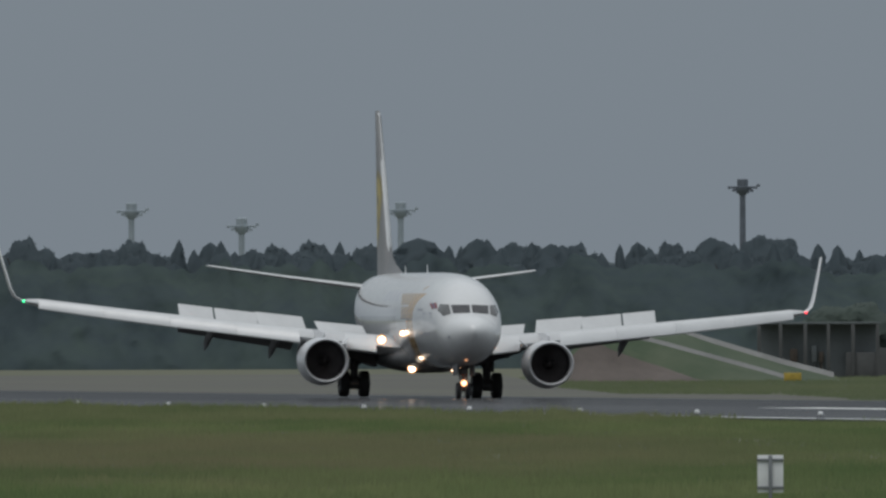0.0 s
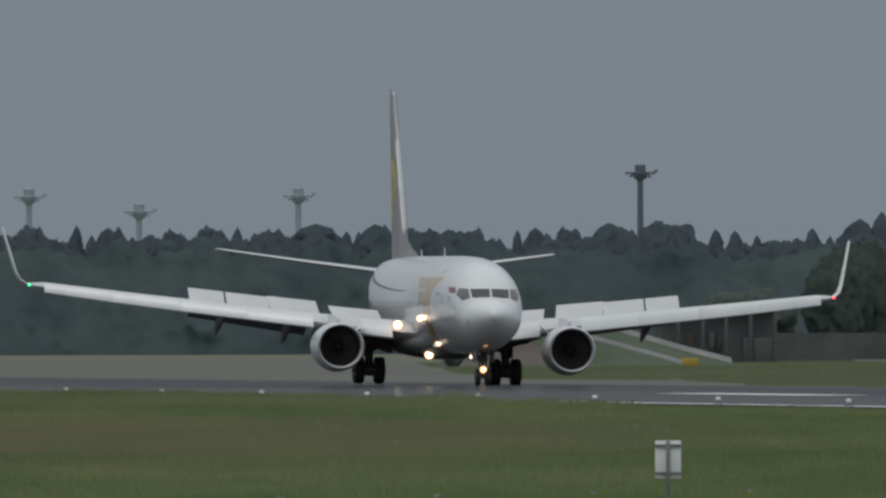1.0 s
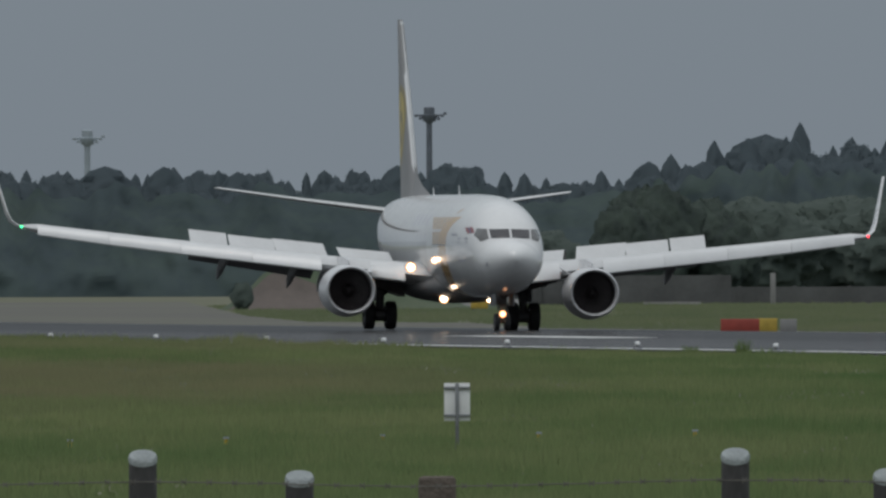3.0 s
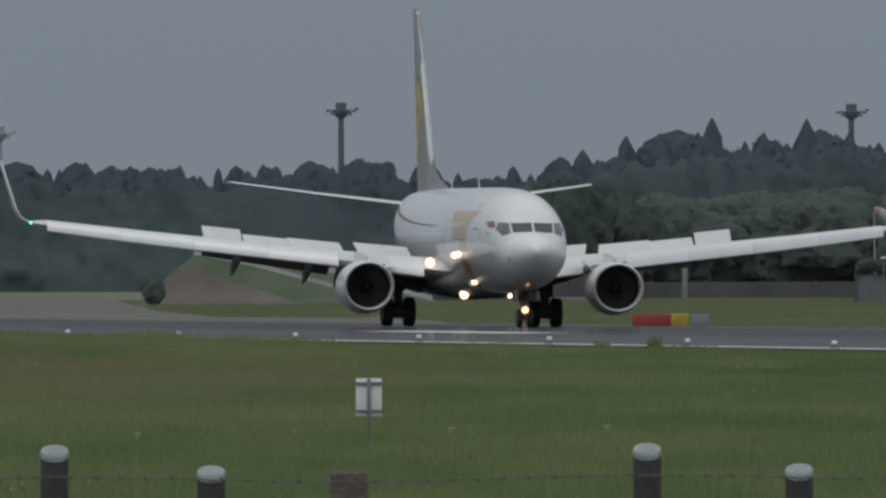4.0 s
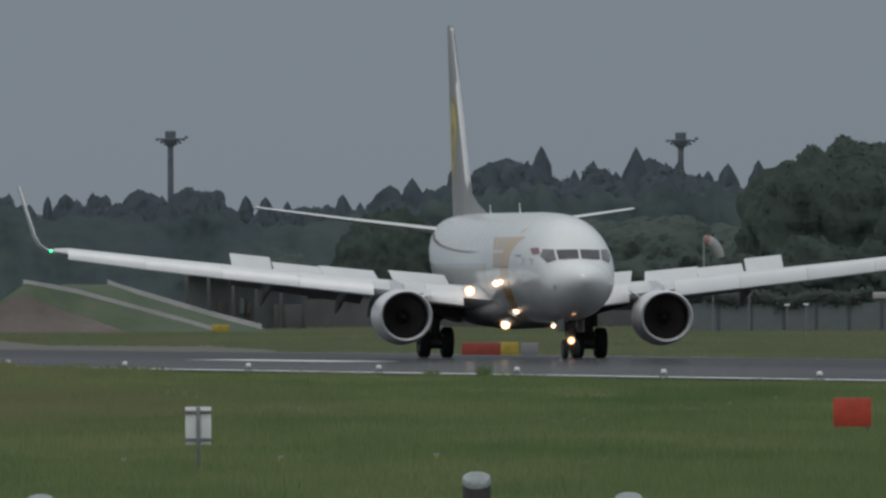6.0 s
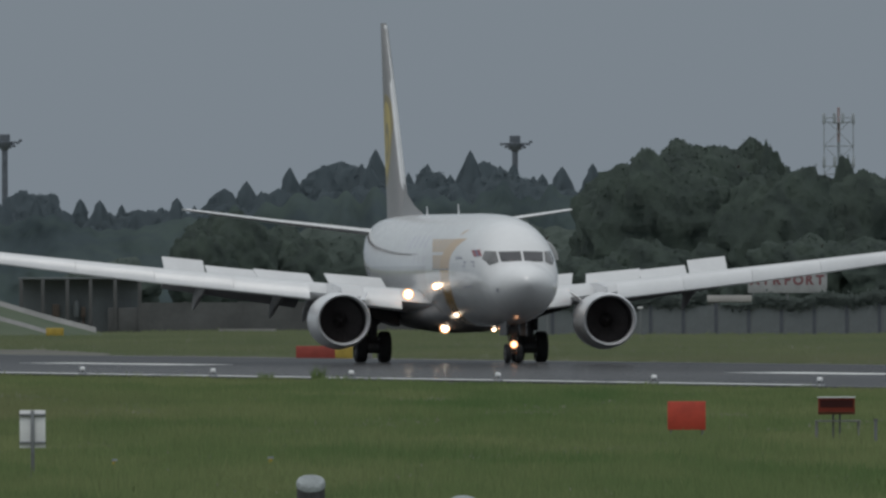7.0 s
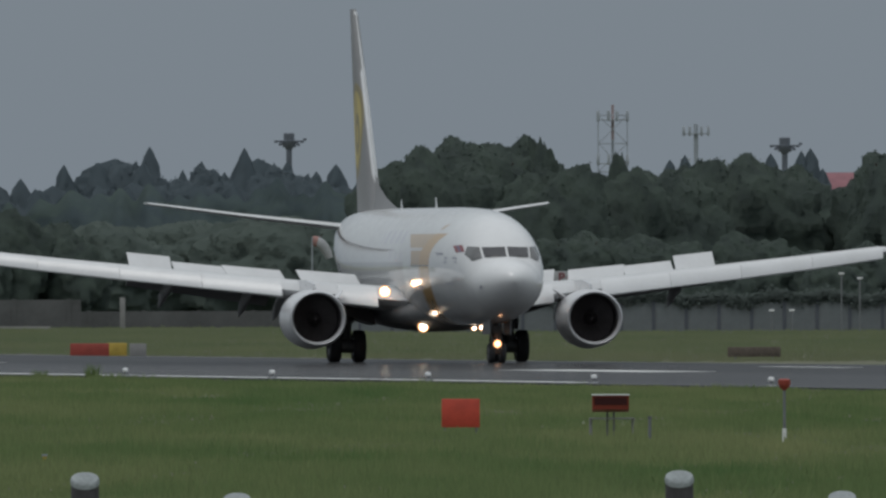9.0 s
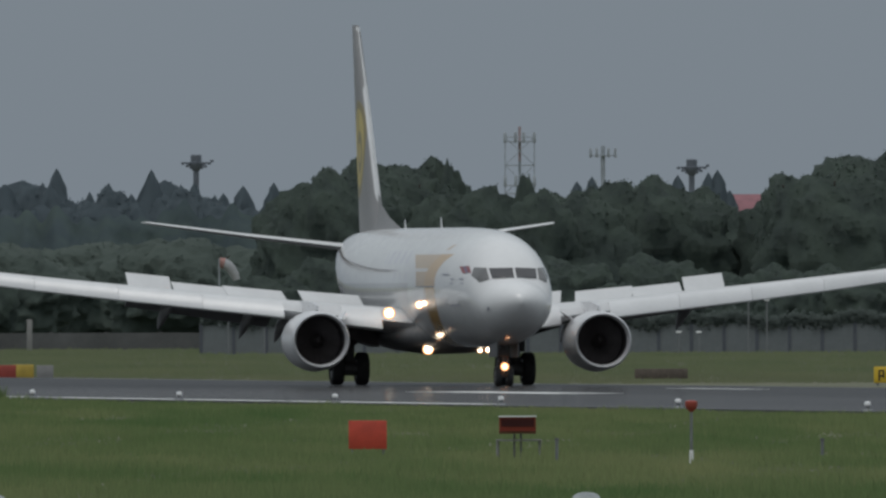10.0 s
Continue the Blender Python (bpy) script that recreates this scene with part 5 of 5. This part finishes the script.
def light_mast(az, e, d, label, M_MAST=M_MAST):
    """A floodlight mast: tapered column, a drum-like head and brackets with lamps."""
    top = CAM_H + d * math.tan(radians(e)) - FAR_Z
    u = d / 4000.0 * 1.0
    t = thing("light_mast", at(az, d, FAR_Z), label, "light mast", "floodlight masts", -az)
    bm = bmesh.new()
    rod(bm, (0, 0, -0.2), (0, 0, top - 0.5 * u), 0.42 * u, 0.32 * u, 10)
    part("column", bm, M_MAST, t)
    bm = bmesh.new()
    loft(bm, [[(r * u * math.cos(6.28319 * i / 12), r * u * math.sin(6.28319 * i / 12), top + z * u) for i in range(12)] for r, z in ((0.35, -1.9), (0.75, -1.3), (0.8, -0.9), (0.62, -0.85), (0.62, -0.1), (0.5, 0)) ])
    part("head", bm, M_MAST, t, "dark drum head")
    bm = bmesh.new()
    rod(bm, (-1.6 * u, 0, top - 0.95 * u), (1.6 * u, 0, top - 0.95 * u), 0.1 * u)
    rod(bm, (-1.1 * u, 0, top - 1.15 * u), (1.1 * u, 0, top - 1.15 * u), 0.12 * u)
    part("bracket", bm, M_MAST, t)
    for x, z in ((-1.5, -1.0), (-1.0, -1.3), (-0.55, -1.5), (0.6, -1.5), (1.05, -1.35), (1.5, -1.0), (1.8, -0.75)):
        bm = bmesh.new()
        box(bm, (x - 0.2) * u, (x + 0.2) * u, -0.25 * u, 0.25 * u, top + (z - 0.15) * u, top + (z + 0.15) * u, 0.05 * u)
        part("floodlight", bm, M_MAST, t)


def lattice(az, e, d, w, red, label):
    """A square lattice tower with legs, rings and cross braces."""
    top = CAM_H + d * math.tan(radians(e)) - FAR_Z
    t = thing("lattice_tower", at(az, d, FAR_Z), label, "tower", "lattice towers", -az)
    n = 7
    for sx in (-1, 1):
        for sy in (-1, 1):
            bm = bmesh.new()
            rod(bm, (sx * w / 2, sy * w / 2, -0.2), (sx * w / 2, sy * w / 2, top * 0.97), 0.07, 0.05, 6)
            part("leg", bm, M_PYLON, t)
    for i in range(n):
        z0, z1 = top * 0.95 * i / n, top * 0.95 * (i + 1) / n
        for sy in (-1, 1):
            for sx in (-1, 1):
                bm = bmesh.new()
                rod(bm, (-sx * w / 2, sy * w / 2, z0), (sx * w / 2, sy * w / 2, z1), 0.03, k=5)
                part("brace", bm, M_PYLON, t)
        bm = bmesh.new()
        for a, b in (((-1, -1), (1, -1)), ((1, -1), (1, 1)), ((1, 1), (-1, 1)), ((-1, 1), (-1, -1))):
            rod(bm, (a[0] * w / 2, a[1] * w / 2, z1), (b[0] * w / 2, b[1] * w / 2, z1), 0.05, k=5)
        part("ring", bm, M_PYLON, t)
    # the core with its ladder, thicker than the legs, banded in muted red
    for i in range(6):
        bm = bmesh.new()
        rod(bm, (0, 0, top * i / 6), (0, 0, top * (i + 1) / 6), 0.15, 0.14, 8)
        part("core", bm, M_PYLON_RED if red and i % 2 else M_PYLON, t)
    # platforms with aerials at two heights
    for z in (0.93, 0.72):
        bm = bmesh.new()
        box(bm, -w * 0.53, w * 0.53, -w * 0.53, w * 0.53, top * z - 0.09, top * z, 0.02)
        part("platform", bm, M_PYLON, t)
        for x in (-w * 0.5, -w * 0.14, w * 0.14, w * 0.5):
            bm = bmesh.new()
            box(bm, x - 0.16, x + 0.16, -w * 0.5 - 0.1, -w * 0.5 + 0.1, top * z - 0.2, top * z + 0.9, 0.03)
            part("panel_aerial", bm, M_PYLON, t)


def antenna(az, e, d, label):
    top = CAM_H + d * math.tan(radians(e)) - FAR_Z
    t = thing("antenna_mast", at(az, d, FAR_Z), label, "antenna", "", -az)
    bm = bmesh.new()
    rod(bm, (0, 0, -0.2), (0, 0, top), 0.32, 0.22, 8)
    part("column", bm, M_PYLON, t)
    for z, w in ((0.95, 1.3), (0.78, 1.5)):
        bm = bmesh.new()
        box(bm, -w, w, -0.5, 0.5, top * z - 0.08, top * z + 0.04, 0.02)
        part("platform", bm, M_PYLON, t)
        for x in (-w, -w * 0.5, w * 0.45, w):
            bm = bmesh.new()
            box(bm, x - 0.14, x + 0.14, -0.6, -0.4, top * z - 0.25, top * z + 0.75, 0.03)
            part("panel_aerial", bm, M_PYLON, t)


def masts():
    light_mast(7.249, 0.251, 4000, "dark floodlight mast rising behind the far wood")
    light_mast(8.083, 0.246, 4000, "dark floodlight mast rising behind the conifers")
    light_mast(6.25, 0.215, 4500, "floodlight mast rising behind the far wood, paled as haze", M_MAST_HAZED)
    light_mast(6.43, 0.19, 4500, "short floodlight mast behind the far wood, paled as haze", M_MAST_HAZED)
    light_mast(6.69, 0.215, 4800, "floodlight mast far behind the wood, paled as haze", M_MAST_HAZED)
    light_mast(8.893, 0.236, 4000, "dark floodlight mast rising behind broadleaf trees")
    lattice(8.612, 0.29, 3600, 3.0, True, "grey and red lattice tower behind the trees, paled as haze")
    antenna(8.748, 0.258, 3700, "grey antenna mast with cross arms behind the trees")


def bank():
    """A grass bank whose pale concrete edges slant down, beside bare earth."""
    D = 2250.0
    o = at(6.976, D, FAR_Z)
    xs = (-1.4, -0.6, 0.2, 1, 1.7, 3.4, 5.1, 7.9, 10, 12.5, 14.5, 17.8, 19)
    a_line = lambda x: float(np.interp(x, (-1.4, 0.2, 1.7, 5.1, 12.5, 14.5), (0, 2.3, 3.3, 2.62, 0.6, 0.02)))
    b_line = lambda x: float(np.interp(x, (-1.4, 1, 5, 7.9, 8.4, 14.5, 17.8, 19), (0, 2.3, 3.3, 3.25, 3.0, 1.18, 0.33, 0.0)))
    bm = bmesh.new()
    loft(bm, [[(x, -3, -0.1) for x in xs], [(x, 0, a_line(x) * 0.55) for x in xs], [(x, 2.4, a_line(x) - 0.05) for x in xs], [(x, 8.4, b_line(x) - 0.1) for x in xs], [(x, 12, b_line(x) * 0.6) for x in xs], [(x, 14, -0.2) for x in xs]], cap=False, closed=False)
    b = link("grass_bank", bm, M_BANK)
    b.matrix_basis = Matrix.Translation(o)
    tagged(b, "green grass bank sloping down beside the taxiway", "bank", kind="structure")
    for y, line, pts in ((2.4, a_line, (1.6, 3.4, 5.1, 8.4, 11.4, 12.5, 14.2)), (8.4, b_line, (7.8, 8.4, 11.4, 14.5, 17.8))):
        bm = bmesh.new()
        loft(bm, [[(x, y - 0.15, line(x) - 0.33), (x, y + 0.25, line(x) + 0.24), (x, y + 0.7, line(x) + 0.26), (x, y + 0.8, line(x) - 0.5), (x, y, line(x) - 0.5)] for x in pts])
        c = link("concrete_edge", bm, M_CONCRETE)
        c.matrix_basis = Matrix.Translation(o)
        tagged(c, "pale concrete edge slanting down the grass bank", "kerb", kind="structure")
    bm = bmesh.new()
    crest = ((-2.2, 0.0), (-1.2, 0.7), (-0.4, 1.5), (0.4, 2.2), (1.3, 2.6), (2.4, 2.1), (4.2, 1.4), (6.5, 0.7), (8.5, 0.03))
    loft(bm, [[(x, 0.4 * math.sin(x), z) for x, z in crest], [(x, -1.0 + 0.5 * math.sin(x * 0.7), z * 0.62 + 0.03 * math.sin(x * 2)) for x, z in crest], [(x, -2.6, z * 0.12 - 0.02) for x, z in crest], [(x, -3.4, -0.1) for x, z in crest]], cap=False, closed=False)
    c = link("earth_slope", bm, M_EARTH)
    c.matrix_basis = Matrix.Translation(o + Vector((-0.2, -0.9, 0)))
    tagged(c, "bare reddish earth slope at the foot of the bank", "earth", kind="structure")


def open_shed():
    """A dark open shed with a thin pale roof edge, behind the grass bank."""
    e = thing("open_shed", at(7.372, 2420, FAR_Z), "long dark open shed with a thin pale roof edge", "shed", rz=-7.4)
    bm = bmesh.new()
    box(bm, -4.3, 4.3, -0.1, 1.8, 3.72, 3.86, 0.02)
    part("roof", bm, M_WALL, e, "thin pale flat roof")
    bm = bmesh.new()
    box(bm, -4.2, 4.2, 1.5, 1.65, -0.1, 3.71)
    part("back_wall", bm, M_WALL, e, "stained grey back wall")
    bm = bmesh.new()
    box(bm, 1.9, 4.2, 0.1, 1.45, -0.1, 1.75, 0.03)
    part("store", bm, M_PLAINWALL, e, "dark low store")
    for x in (-4.1, -2.6, -0.9, 0.7, 2.4, 4.1):
        bm = bmesh.new()
        box(bm, x - 0.12, x + 0.12, -0.1, 0.14, -0.1, 3.71, 0.01)
        part("post", bm, M_PLAINWALL, e, "dark post")
    for x, w, h, m in ((-1.7, 0.5, 0.9, M_STUMP), (-0.3, 0.35, 1.1, M_WALL), (0.2, 0.3, 0.7, M_STUMP)):
        bm = bmesh.new()
        box(bm, x - w / 2, x + w / 2, 0.8, 1.3, 1.1, 1.1 + h, 0.03)
        rod(bm, (x, 1.05, -0.1), (x, 1.05, 1.12), 0.08)
        part("stored_board", bm, m, e, "faded board leaning in the shed")


def far_bits():
    # low dark bush on the apron's edge
    e = thing("bush", at(6.943, 2238, FAR_Z), "low dark rounded bush beside the earth slope", "bush")
    bm = bmesh.new()
    rod(bm, (0, 0, -0.1), (0.05, 0, 1.0), 0.06, 0.03)
    part("stem", bm, M_BARK, e)
    nr = np.random.RandomState(12)
    v, f, d = crown_mass(1.9, 1.5, 5.0)
    pick = nr.randint(0, len(v), 2500)
    foliage("crown", [(v, f, d)], v[pick] + 0.03 * nr.normal(size=(2500, 3)), d[pick], 0.04, M_LEAF_MID, e, nr)
    # white stake by the wall
    e = thing("white_post", at(7.81, 2450, FAR_Z), "short white concrete post before the boundary wall", "post")
    bm = bmesh.new()
    box(bm, -0.17, 0.17, -0.17, 0.17, -0.1, 2.2, 0.03)
    part("shaft", bm, M_CONCRETE, e)
    # windsock, slack, drooping from its ring
    e = thing("windsock", at(8.134, 2300, FAR_Z), "slack pale windsock with a red mouth on a thin pale pole", "windsock", rz=-8)
    bm = bmesh.new()
    rod(bm, (-0.55, 0, -0.1), (-0.55, 0, 6.2), 0.07, 0.05, 8)
    part("pole", bm, M_PYLON, e, "thin pale pole")
    sock = [(-0.5, 5.95, 0.34), (-0.2, 5.88, 0.36), (0.1, 5.68, 0.36), (0.32, 5.4, 0.34), (0.48, 5.1, 0.3), (0.58, 4.8, 0.24)]
    for i in range(5):
        bm = bmesh.new()
        rings = []
        for (x, z, r), tilt in ((sock[i], 0.25 * i), (sock[i + 1], 0.25 * (i + 1))):
            rings.append([(x + r * math.sin(tilt) * math.sin(6.28319 * k / 14), 0.8 * r * math.cos(6.28319 * k / 14), z + r * math.cos(tilt) * math.sin(6.28319 * k / 14)) for k in range(14)])
        loft(bm, rings)
        part("sock_band", bm, M_SOCK if i == 0 else M_HOARDING, e, "red cloth band" if i == 0 else "pale weathered cloth band")
    # red roofed house far behind the trees
    e = thing("house", at(8.984, 3385, FAR_Z), "small house with a red roof far behind the trees", "house", rz=-9)
    bm = bmesh.new()
    box(bm, -1.5, 1.5, 0, 6, -0.2, 12.1)
    part("wall", bm, M_HOUSE, e)
    bm = bmesh.new()
    loft(bm, [[(-1.9, -0.4, 12.1), (1.9, -0.4, 12.1), (1.6, 3, 13.7), (-1.6, 3, 13.7)], [(-1.9, 6.4, 12.1), (1.9, 6.4, 12.1), (1.6, 3.1, 13.7), (-1.6, 3.1, 13.7)]])
    part("roof", bm, M_ROOF, e, "red tiled roof")
    # white hoarding with red letters behind the wall
    e = thing("hoarding", at(8.5275, 2255, FAR_Z), "white hoarding with faded red letters on posts behind the wall", "billboard", rz=-8.5)
    bm = bmesh.new()
    box(bm, -2.55, 2.55, -0.06, 0.06, 2.65, 3.88, 0.02)
    part("board", bm, M_HOARDING, e)
    for x in (-2.2, 0.0, 2.2):
        bm = bmesh.new()
        rod(bm, (x, 0.12, -0.1), (x, 0.12, 3.7), 0.07)
        part("post", bm, M_STEEL, e)
    for i, ch in enumerate("AIRPORT"):
        cu = bpy.data.curves.new("letter", "FONT")
        cu.body, cu.size, cu.extrude, cu.offset, cu.align_x = ch, 0.84, 0.01, 0.028, "CENTER"
        cu.materials.append(M_SOCK_DARK)
        q = new("letter", cu)
        q.parent = e
        q.matrix_basis = pose((i - 3) * 0.7, -0.075, 3.2, 90, 0, 0)
    # hut with a pale roof edge
    e = thing("low_hut", at(8.432, 2262, FAR_Z), "low grey hut with a pale roof edge behind the wall", "hut", rz=-8.4)
    bm = bmesh.new()
    box(bm, -1.4, 1.4, 0, 3, -0.2, 2.08)
    part("wall", bm, M_PLAINWALL, e)
    bm = bmesh.new()
    box(bm, -1.5, 1.5, -0.15, 3.15, 2.08, 2.5, 0.04)
    part("roof", bm, M_HOUSE, e, "pale flat roof")
    # small floodlights on short poles beyond the wall
    for az, z in ((8.135, 2.85), (8.194, 2.98), (8.256, 1.67), (8.287, 1.7), (8.871, 1.3), (8.904, 1.3), (8.985, 3.6), (9.015, 3.3)):
        e = thing("yard_lamp", at(az, 2205, FAR_Z), "small pale yard lamp on a thin pole by the wall", "lamp post", "yard lamps", -az)
        bm = bmesh.new()
        rod(bm, (0, 0, -0.1), (0, 0, z), 0.05)
        part("pole", bm, M_STEEL, e)
        bm = bmesh.new()
        box(bm, -0.17, 0.17, -0.1, 0.1, z, z + 0.12, 0.03)
        part("lamp_head", bm, M_SIGN_WHITE, e, "pale lamp head")


def grass():
    """Uneven blades over the near verge, thinning with distance, and along the far side."""
    rng = np.random.RandomState(8)
    k = 120000
    d = 330 + (1420 - 330) * rng.uniform(0, 1, k) ** 0.95
    az = rng.uniform(5.9, 9.35, k)
    x = CAM_X + d * np.sin(np.radians(az))
    y = d * np.cos(np.radians(az))
    keep = x < -31.9
    x, y = x[keep], y[keep]
    k = len(x)
    lat, along = x * 0.991 - y * 0.134, y * 0.991 + x * 0.134
    patch = np.zeros(k)
    for i in range(9):
        patch += 0.5 * np.sin(lat * 6.283 / rng.uniform(3, 12) + along * 6.283 / rng.uniform(50, 240) * rng.choice([-1, 1]) + rng.uniform(0, 6.28))
    clump = np.zeros(k)
    for i in range(8):
        clump += 0.5 * np.sin(lat * 6.283 / rng.uniform(0.7, 2.4) + along * 6.283 / rng.uniform(9, 40) * rng.choice([-1, 1]) + rng.uniform(0, 6.28))
    h = (0.11 + 0.06 * patch + 0.05 * clump.clip(-0.5, 3) + rng.gamma(2.0, 0.022, k)).clip(0.05, 0.42) * 0.8
    h = h + 0.16 * ((y - 1120) / 60).clip(0, 1) * (x > -60)
    h = h * np.where((x > -38) & (y < 1130), 0.3, 1.0)
    base = np.stack([x, y, np.full(k, -0.13)], 1)
    # the far side, beyond the runway
    m = 70000
    az = rng.uniform(5.9, 9.35, m)
    d = rng.uniform(1380, 2480, m)
    xf, yf = CAM_X + d * np.sin(np.radians(az)), d * np.cos(np.radians(az))
    paved = az < np.interp(d, (1665, 1765, 1800, 2000, 2700), (7.42, 7.3, 7.05, 6.95, 6.85))
    ok = (xf > 32) & ~paved
    base = np.concatenate([base, np.stack([xf[ok], yf[ok], np.full(ok.sum(), FAR_Z - 0.05)], 1)])
    h = np.concatenate([h, 0.1 + rng.gamma(2.0, 0.03, ok.sum())])
    k = len(base)
    V = []
    for j in range(4):
        ox = rng.uniform(-0.22, 0.22, k)
        oy = rng.uniform(-0.3, 0.3, k)
        hw = rng.uniform(0.012, 0.035, k)
        hh = h * rng.uniform(0.6, 1.15, k) + 0.06
        lean = rng.normal(0, 0.05, k)
        b = base + np.stack([ox, oy, np.zeros(k)], 1)
        V.append(np.stack([b - np.stack([hw, hw * 0, hw * 0], 1), b + np.stack([hw, hw * 0.3, hw * 0], 1), b + np.stack([lean, lean * 0.5, hh], 1)], 1))
    q = np.concatenate(V, 0).reshape(-1, 3)
    me = bpy.data.meshes.new("verge_grass")
    me.from_pydata(q.tolist(), [], np.arange(len(q)).reshape(-1, 3).tolist())
    me.materials.append(M_TUFT)
    soft_normals(me, np.array([0.0, -0.25, 1.0]) + 0.3 * rng.normal(size=(len(q), 3)))
    tagged(new("verge_grass", me), "uneven green and brown grass blades on the verge", "grass", kind="stuff")
    # a few taller weeds at the pavement's edge
    for yy, hgt in ((1054, 0.42), (1066, 0.22)):
        bm = bmesh.new()
        r = random.Random(yy)
        for i in range(60):
            bx, by = r.uniform(-0.18, 0.18), r.uniform(-0.3, 0.3)
            g, hh = r.uniform(0, 6.28), hgt * r.uniform(0.5, 1.1)
            vs = [bm.verts.new(p) for p in ((bx - 0.02, by, -0.1), (bx + 0.02, by, -0.1), (bx + 0.15 * math.cos(g), by + 0.15 * math.sin(g), hh))]
            bm.faces.new(vs)
        w = link("weed", bm, M_TUFT, False)
        w.matrix_basis = Matrix.Translation((-32.1, yy, -0.06))
        tagged(w, "tall green weed at the edge of the runway", "weed", "edge weeds")


# ---- put it together ----
ground()
markings()
plane = airliner()
panels = [(s, i, *spoiler(plane, s, i)) for s in (-1, 1) for i in range(len(SPOILERS))]
marker_sign()
fence()
near_things()
for q in range(27):
    edge_light(991.5 + 31.8 * (q - 14))
far_signs()
bank()
open_shed()
far_bits()
masts()
near_trees()
far_wood()
grass()
boundary()

# seconds, metres along the runway, lean and pitch in degrees
ROLL = [
    (0, 1491.41, 1.02, 0.046), (0.5, 1469.84, 1.12, 0.035), (1, 1449.04, 1.12, 0.019), (1.5, 1429.25, 1.1, 0.006), (2, 1410.48, 1.15, 0.007),
    (2.5, 1392.46, 1.05, 0.014), (2.7, 1385.34, 0.91, 0.015), (3.8, 1348.62, 0.76, 0.003), (4, 1342.04, 0.58, -0.018), (4.5, 1326.3, 0.39, -0.028),
    (5, 1311.14, 0.46, -0.023), (5.5, 1296.37, 0.5, -0.006), (5.7, 1290.54, 0.42, -0.0), (6.8, 1259.67, 0.26, -0.015), (7, 1254.17, 0.16, -0.032),
    (7.5, 1241.01, 0.19, -0.015), (8, 1228.14, 0.13, 0.013), (8.5, 1215.57, 0.02, 0.003), (9, 1203.44, 0.1, -0.019), (9.5, 1191.77, 0.2, -0.011),
    (10, 1180.5, 0.23, 0.014),
]


def motions():
    heading = lambda t: float(np.interp(t, (0, 5.7, 7.0, 8.0, 10.0), (0, 0, 0.2, 0.35, 0.38)))
    walk(plane, [(t, pose(0, s, 0.0, p, r, heading(t))) for t, s, r, p in ROLL])
    for s, i, ob, rest in panels:
        early, late = ((32, 32), (40, 26), (40, 24), (40, 36))[i]
        rows = [(0.0, early), (2.7, early), (3.7, late), (10.0, late)]
        walk(ob, [(t, rest @ pose(0, 0, 0, g, 0, 0)) for t, g in rows])


motions()
